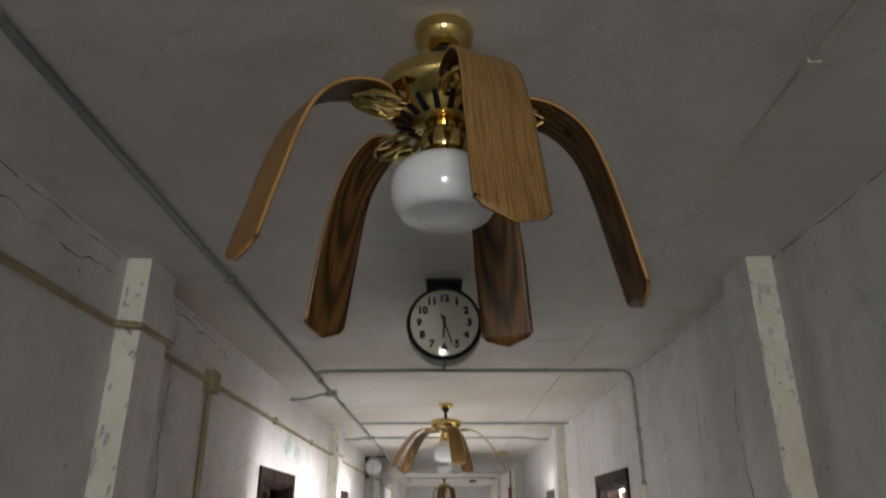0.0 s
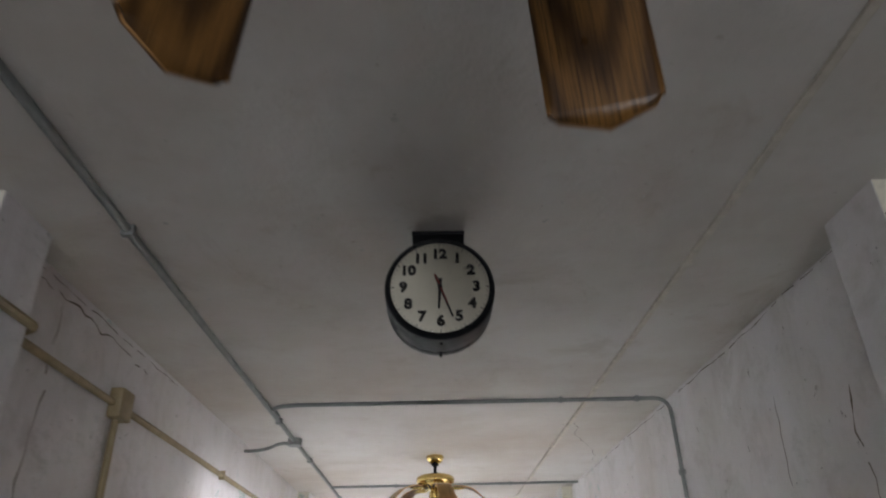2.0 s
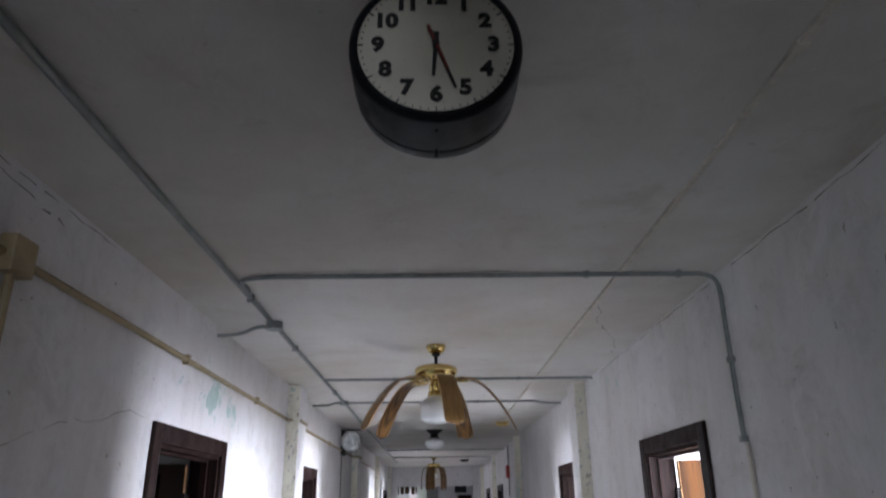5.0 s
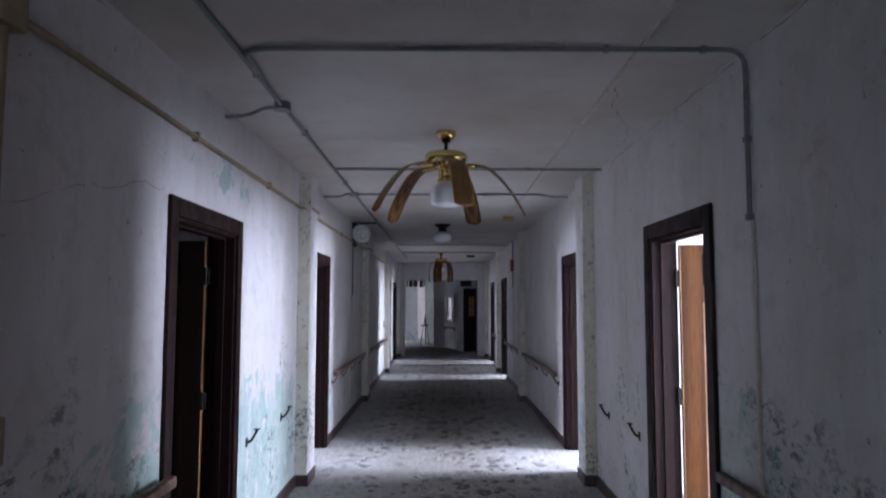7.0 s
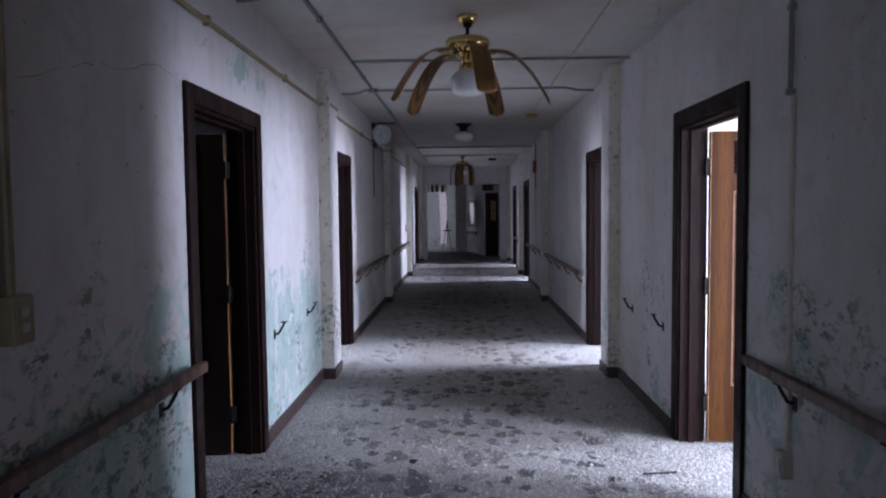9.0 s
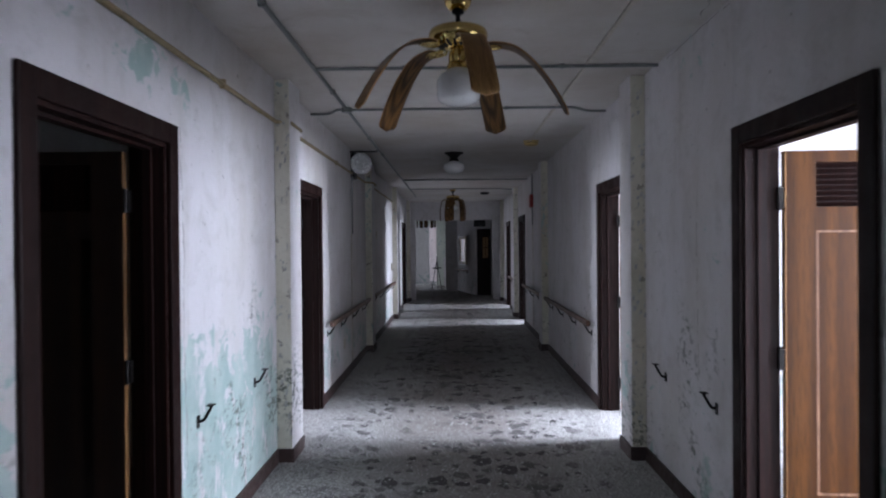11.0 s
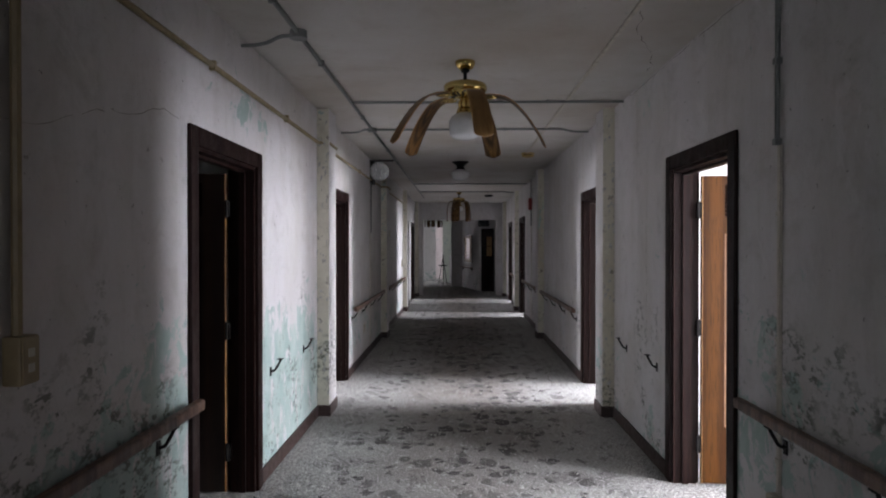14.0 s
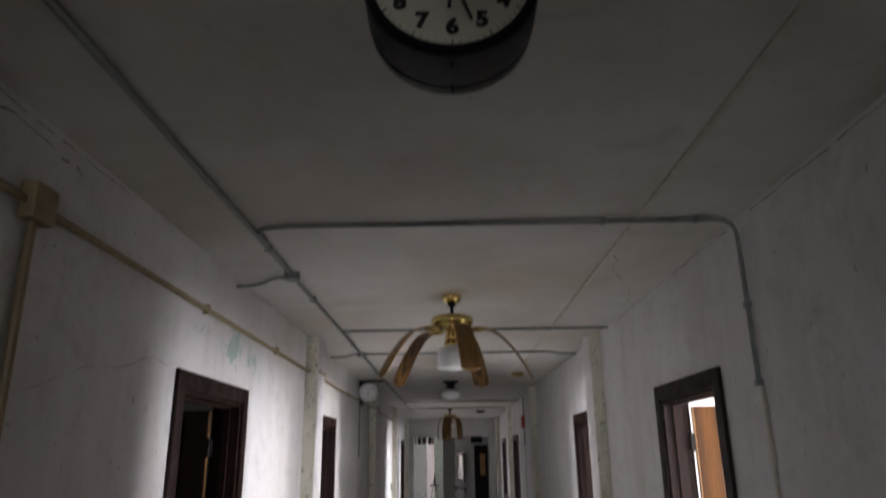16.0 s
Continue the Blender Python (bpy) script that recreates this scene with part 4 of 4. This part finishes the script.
part("cap", lathe([(0, -0.028), (0.085, -0.028), (0.082, -0.046), (0.04, -0.060), (0, -0.060)], 24), AMBER, sm, smooth=True)
sm2 = thing("smoke_detector", "distant dark round smoke detector on ceiling", "smoke detector", pose(0.62, 18.6, C))
part("base", lathe([(0, 0), (0.11, 0), (0.11, -0.02), (0.08, -0.05), (0, -0.055)], 24), BLACK, sm2, smooth=True)
fa = thing("fire_alarm", "red fire alarm box on the wall", "fire alarm", pose(R, 14.5, 2.32))
part("box_body", boxes((-0.06, 0, -0.09, 0.09, -0.11, 0.11), bevel=0.01), RED, fa)
part("alarm_conduit", tube([(-0.012, 0, 0.10), (-0.012, 0, C - 2.32 - 0.002)], 0.012, 8), STEEL, fa)
part("alarm_conduit", tube([(-0.012, 0, -0.10), (-0.012, 0, -0.42)], 0.012, 8), STEEL, fa)
part("alarm_conduit", tube([(-0.006, 0.0, -0.42), (-0.006, 0.0, -2.20)], 0.006, 6), RACEWAY, fa)
# round lens lamp on its bracket board high on the west wall
el = thing("wall_lamp", "round ribbed glass wall lamp on dark bracket", "wall lamp", pose(L, 11.12, 2.60))
part("back_box", boxes((0, 0.05, 0.10, 0.34, -0.17, 0.17), bevel=0.006), IRON, el, "grey mounting board")
part("top_bracket", boxes((0, 0.34, 0.05, 0.09, 0.148, 0.165), bevel=0.003), IRON, el)
ml = Matrix.Translation((0.15, 0.02, 0)) @ Matrix.Rotation(radians(90), 4, "X") @ Matrix.Rotation(radians(12), 4, "Y")
part("lens", lathe([(0, 0.014), (0.028, 0.016), (0.036, 0.004), (0.074, 0.006), (0.080, 0.022), (0.112, 0.024), (0.134, 0.008), (0.139, -0.010), (0.112, -0.05), (0.056, -0.07), (0, -0.07)], 40, m=ml), GONG, el, "round ribbed clear glass lens", True)
part("lamp_conduit", tube([(0.02, 0.1, -0.15), (0.02, 0.1, -0.88)], 0.010, 8), STEEL, el)
part("lamp_conduit", tube([(0.30, 0.07, 0.152), (0.36, 0.07, C - 2.60 - 0.02), (XC - L + 0.01, 0.07, C - 2.60 - 0.02)], 0.011, 8, bend=0.03), STEEL, el)
wire = thing("wall_wire_cover", "thin cream wire cover down the wall", "raceway")
part("raceway_body", boxes((L, L + 0.010, 11.21, 11.23, 0.1, 1.72)), RACEWAY, wire)
for z in (0.5, 1.1, 1.6):
    part("clip", boxes((L, L + 0.012, 11.205, 11.235, z - 0.01, z + 0.01)), RACEWAY, wire)

# ---- the far end: portal, dim lobby and bright hall ----
structure("wall_portal", boxes((L - TH, -1.22, Y1, Y1 + 0.25, 0, C), (0.98, R + TH, Y1, Y1 + 0.25, 0, C), (-1.22, 0.98, Y1, Y1 + 0.25, 2.27, C)), WALL, "white portal wall at the corridor's far end", "wall")
structure("wall_lobby", boxes((0.56, R + TH, 23.65, 23.8, 0, C)), WALL, "dim lobby wall", "wall")


def slab(p, q, z0, z1, thick=0.12):
    """An upright slab between two plan points."""
    a, b = Vector((*p, 0)), Vector((*q, 0))
    d = b - a
    bmw = boxes((0, d.length, 0, thick, z0, z1))
    bmesh.ops.transform(bmw, matrix=Matrix.Translation(a) @ Matrix.Rotation(math.atan2(d.y, d.x), 4, "Z"), verts=bmw.verts)
    return bmw


structure("wall_lobby_angled", slab((0.0, 26.0), (0.56, 23.66), 0, C), WALL, "angled lobby wall carrying the mirror", "wall")
structure("wall_lobby_column", slab((-0.40, 26.1), (0.0, 26.02), 0, C, 0.3), WALL, "shadowed lobby column", "wall")
# out of view; run on to y 26.35 to keep hall light off the lobby
structure("wall_lobby_west", boxes((-1.75, -1.6, Y1 + 0.25, 26.35, 0, C)), WALL, "lobby side wall", "wall")
structure("wall_hall", boxes((-1.75, -1.10, 30.0, 30.15, 0, C)), ROOM, "pale lilac wall of the bright hall", "wall")
structure("wall_hall_green", boxes((-0.78, -0.40, 28.7, 28.85, 0, C), (-1.75, -0.78, 28.7, 28.85, 2.36, C)), MINT, "pale green wall of the bright hall with its header", "wall")
structure("wall_hall_parapet", boxes((-0.50, -0.40, 28.3, 28.69, 0, 1.06), bevel=0.006), WALL, "half-high wall end in the hall", "wall")
structure("wall_hall_side", boxes((-0.40, -0.25, 26.4, 34, 0, C), (XO - 0.3, XO, 23.8, 24.0, 0, C)), ROOM, "hall side wall", "wall")
structure("lobby_beam", boxes((-1.75, R, 24.2, 24.45, 2.45, C)), WALL, "beam under the lobby ceiling", "beam")
dl = thing("lobby_door", "dark wooden lobby door with lit glass panes", "door", kind="structure")
part("door_leaf", boxes((0.60, 0.78, 23.60, 23.645, 0, 2.05), (0.78, 0.94, 23.60, 23.645, 0, 1.15), (0.78, 0.94, 23.60, 23.645, 1.78, 2.05), (0.94, 1.02, 23.60, 23.645, 0, 2.05), (0.855, 0.865, 23.60, 23.645, 1.15, 1.78), (0.78, 0.855, 23.60, 23.645, 1.46, 1.48), (0.865, 0.94, 23.60, 23.645, 1.46, 1.48)), TRIM, dl)
# opaque panes: the light behind the glass is put in as amber colour
for x0, x1 in ((0.78, 0.855), (0.865, 0.94)):
    for z0, z1 in ((1.15, 1.46), (1.48, 1.78)):
        part("pane", boxes((x0, x1, 23.62, 23.63, z0, z1)), LEAF_EDGE, dl, "opaque amber pane coloured as lit glass")
sg = thing("exit_sign", "dark unlit box sign above lobby door", "sign", pose(0.70, 23.52, 2.24))
part("box_body", boxes((-0.20, 0.16, -0.03, 0.07, -0.13, 0.13), bevel=0.006), BLACK, sg)
part("sign_stem", boxes((-0.03, 0.0, 0.0, 0.03, 0.12, C - 2.24)), BLACK, sg)
mr = thing("wall_mirror", "tall mirror in dark gilt wooden frame", "mirror", pose(0.28 - 0.085, 24.83 - 0.02, 1.38, 0, 0, math.degrees(math.atan2(23.66 - 26.0, 0.56))))
part("frame", boxes((-0.50, -0.30, -0.035, 0.0, -0.46, 0.46), (0.30, 0.50, -0.035, 0.0, -0.46, 0.46), (-0.30, 0.30, -0.035, 0.0, 0.36, 0.46), (-0.30, 0.30, -0.035, 0.0, -0.46, -0.36), bevel=0.008), GOLD, mr)
part("mirror_pane", boxes((-0.30, 0.30, -0.015, -0.005, -0.36, 0.36)), MIRROR, mr, "silvered mirror glass")
lr = thing("handrail", "brown wooden handrail below the mirror", "handrail", mr.matrix_basis.copy(), "corridor handrails")
part("rail", boxes((-0.8, 0.8, -0.09, -0.045, -0.67, -0.61), bevel=0.01), RAIL, lr)
for xx in (-0.6, 0.6):
    part("bracket", boxes((xx - 0.01, xx + 0.01, -0.06, 0.0, -0.72, -0.66)), IRON, lr)
es = thing("easel", "small dark wooden easel standing empty", "easel", pose(-0.72, 26.7, 0))
for a, b in (((-0.18, -0.05, 0), (0.0, 0, 1.05)), ((0.16, -0.05, 0), (0.0, 0, 1.05)), ((0.02, 0.25, 0), (0, 0.02, 1.0))):
    part("leg", tube([a, b], 0.013, 6), IRON, es)
part("ledge", boxes((-0.16, 0.16, -0.06, -0.01, 0.72, 0.76)), IRON, es)
part("mast", boxes((-0.015, 0.015, -0.01, 0.02, 0.7, 1.15)), IRON, es)
# a fan just beyond the portal whose blades hang below the header
ceiling_fan(-0.95, 23.4, DEEP_DROOP, "dark ceiling fan with drooping blades in the lobby", 270.0, dark=True)

# ---- flakes of paint and grit on the floor ----
rng = random.Random(7)
verts, faces = [], []


def flake(x, y, size):
    a0, n = rng.uniform(0, 6.28), rng.choice((3, 4, 5))
    tx, ty = rng.uniform(-0.35, 0.35), rng.uniform(-0.35, 0.35)
    base = len(verts)
    lift = size * 0.45 + 0.002
    for i in range(n):
        a = a0 + 6.28 * i / n + rng.uniform(-0.3, 0.3)
        dx, dy = size * math.cos(a) * rng.uniform(0.5, 1.1), size * math.sin(a) * rng.uniform(0.4, 1.0)
        verts.append((x + dx, y + dy, lift + dx * tx + dy * ty))
    faces.append(tuple(range(base, base + n)))


for _ in range(26000):
    y = 3.2 + 9.5 * rng.random() ** 1.2
    u = rng.random()
    x = rng.uniform(L + 0.03, R - 0.03) if u < 0.40 else (L + 0.03 + abs(rng.gauss(0, 0.30)) if u < 0.76 else R - 0.03 - abs(rng.gauss(0, 0.25)))
    flake(min(max(x, L + 0.03), R - 0.03), y, rng.choice((0.004, 0.005, 0.007, 0.010, 0.013)) * rng.uniform(0.7, 1.3))
me = bpy.data.meshes.new("floor_debris")
me.from_pydata(verts, [], faces)
me.materials.append(FLAKE)
tagged(new("floor_debris", me), "scattered pale paint flakes and grit on floor", "debris", "", "stuff")


# ---- cracks and lifted seams in the plaster ----
CRACK = plain("crack_shadow", (0.20, 0.17, 0.14), 0.9)


def crack(name, at, start, end, width, wander, seed, parent_name):
    """A jagged thin ribbon on a wall (at = ("x", value, way)) or the ceiling (("z", value, -1)) between two plan points."""
    r = random.Random(seed)
    axis, value, way = at
    n = max(6, int((Vector(end) - Vector(start)).length / 0.05))
    d = Vector(end) - Vector(start)
    side = Vector((-d.y, d.x)).normalized()
    bm, off, prev = bmesh.new(), 0.0, None
    for i in range(n + 1):
        off = off * 0.85 + r.uniform(-wander, wander)
        p = Vector(start) + d * i / n + side * off
        w = width * r.uniform(0.15, 1.0) * (0.2 if i in (0, n) else 1)
        row = []
        for q in (p - side * w, p + side * w):
            xyz = (value + way * 0.0015, q.x, q.y) if axis == "x" else (q.x, q.y, value + way * 0.0015)
            row.append(bm.verts.new(xyz))
        if prev and r.random() > 0.12:
            bm.faces.new((prev[0], prev[1], row[1], row[0]))
        prev = row
    part("crack", bm, CRACK, bpy.data.objects[parent_name])


west, east, above = ("x", L, 1), ("x", R, -1), ("z", C, -1)
crack("crack", west, (2.80, 2.70), (2.86, 1.30), 0.006, 0.02, 1, "wall_west")
crack("crack", west, (2.62, 2.05), (2.66, 1.2), 0.008, 0.02, 2, "wall_west")
crack("crack", west, (3.30, 1.93), (4.56, 2.16), 0.0016, 0.015, 3, "wall_west")
crack("crack", west, (5.84, 2.2), (5.90, 0.5), 0.004, 0.012, 4, "wall_west")
crack("crack", east, (2.75, 2.35), (2.80, 0.9), 0.007, 0.02, 5, "wall_east")
crack("crack", east, (3.25, 2.5), (3.30, 1.7), 0.004, 0.02, 6, "wall_east")
crack("crack", east, (1.0, 2.775), (4.3, 2.775), 0.0035, 0.005, 7, "wall_east")
crack("crack", east, (4.5, 2.775), (7.1, 2.775), 0.003, 0.006, 8, "wall_east")
crack("crack", west, (0.2, 2.772), (4.0, 2.772), 0.003, 0.006, 9, "wall_west")
crack("crack", east, (6.5, 1.9), (6.52, 0.8), 0.003, 0.012, 10, "wall_east")

crack("crack", west, (1.1, 2.66), (2.15, 2.70), 0.004, 0.02, 12, "wall_west")
crack("crack", west, (2.5, 2.74), (3.6, 2.70), 0.005, 0.02, 13, "wall_west")
crack("crack", above, (0.80, 5.0), (1.2, 6.3), 0.003, 0.02, 14, "ceiling")

# dark splinters and wet scraps by the doorways
verts, faces = [], []
for _ in range(170):
    if rng.random() < 0.75:
        x, y = L - 0.05 + abs(rng.gauss(0, 0.42)), rng.gauss(5.05, 0.32)
    else:
        x, y = rng.uniform(L + 0.1, R - 0.1), rng.uniform(4.0, 9.5)
    flake(x, y, rng.choice((0.008, 0.012, 0.018, 0.030)) * rng.uniform(0.6, 1.2))
for x, y, a, n in ((-1.18, 4.78, 0.25, 0.36), (0.72, 5.25, 1.2, 0.10), (0.98, 5.32, 0.1, 0.20), (-0.98, 5.1, 1.0, 0.16)):
    base = len(verts)
    c, s = math.cos(a) * n / 2, math.sin(a) * n / 2
    for dx, dy, z in ((-c - s * 0.06, -s + c * 0.06, 0.012), (-c + s * 0.06, -s - c * 0.06, 0.004), (c + s * 0.05, s - c * 0.05, 0.006), (c - s * 0.05, s + c * 0.05, 0.016)):
        verts.append((x + dx, y + dy, z))
    faces.append((base, base + 1, base + 2, base + 3))
me = bpy.data.meshes.new("floor_scraps")
me.from_pydata(verts, [], faces)
me.materials.append(CABLE)
tagged(new("floor_scraps", me), "dark wet scraps and splinters on the floor", "debris", "", "stuff")

# curled flakes of paint still hanging on the walls and pillar edges
verts, faces = [], []


def wall_flake(x, s, y, z, size):
    base, tilt = len(verts), rng.uniform(0.15, 0.6)
    a0 = rng.uniform(0, 6.28)
    for i in range(4):
        a = a0 + 1.57 * i + rng.uniform(-0.4, 0.4)
        dy, dz = size * math.cos(a) * rng.uniform(0.5, 1.1), size * math.sin(a) * rng.uniform(0.6, 1.3)
        verts.append((x + s * (0.0015 + (dz + size * 1.3) * tilt * 0.5), y + dy, z + dz))
    faces.append((base, base + 1, base + 2, base + 3))


for _ in range(1500):
    side = rng.random() < 0.6
    y, z = rng.uniform(2.6, 12.0), min(2.4, 0.15 + abs(rng.gauss(0.35, 0.40)))
    if any((a - CASING < y < bb + CASING) for sd, a, bb, _ in DOORS if sd == ("L" if side else "R")) or any((a - 0.03 < y < bb + 0.03) for sd, a, bb, _ in PILLARS if sd == ("L" if side else "R")):
        continue
    wall_flake(L if side else R, 1 if side else -1, y, z, rng.choice((0.004, 0.006, 0.009, 0.014)))
for sd, a, bb, out in PILLARS[:4]:
    for _ in range(45):
        x = (L + out * rng.random()) if sd == "L" else (R - out * rng.random())
        base, z, h = len(verts), rng.uniform(0.2, 2.7), rng.uniform(0.006, 0.028)
        w = rng.uniform(0.004, 0.014)
        for dx, dz, dy in ((-w, -h, 0.002), (w * 0.6, -h * 0.6, 0.008), (w, h, 0.006), (-w * 0.7, h * 0.8, 0.002)):
            verts.append((x + dx, a - dy, z + dz))
        faces.append((base, base + 1, base + 2, base + 3))
me = bpy.data.meshes.new("wall_flakes")
me.from_pydata(verts, [], faces)
me.materials.append(FLAKE)
tagged(new("wall_flakes", me), "curled flakes of old paint lifting off walls", "paint flakes", "", "stuff")

# loose scales of paint under the ceiling, most of them round the clock
verts, faces = [], []
for _ in range(90):
    x, y = (rng.gauss(-0.1, 0.45), rng.gauss(2.45, 0.35)) if rng.random() < 0.6 else (rng.uniform(L + 0.1, R - 0.1), rng.uniform(1.2, 7.0))
    size, base, a0 = rng.choice((0.003, 0.005, 0.008, 0.011)), len(verts), rng.uniform(0, 6.28)
    for i in range(5):
        a = a0 + 1.257 * i + rng.uniform(-0.35, 0.35)
        verts.append((x + size * math.cos(a) * rng.uniform(0.5, 1.2), y + size * math.sin(a) * rng.uniform(0.5, 1.2), C - 0.0015 - size * rng.uniform(0.0, 0.15)))
    faces.append(tuple(range(base, base + 5)))
me = bpy.data.meshes.new("ceiling_flakes")
me.from_pydata(verts, [], faces)
me.materials.append(FLAKE)
tagged(new("ceiling_flakes", me), "loose pale scales of paint under the ceiling", "paint flakes", "", "stuff")
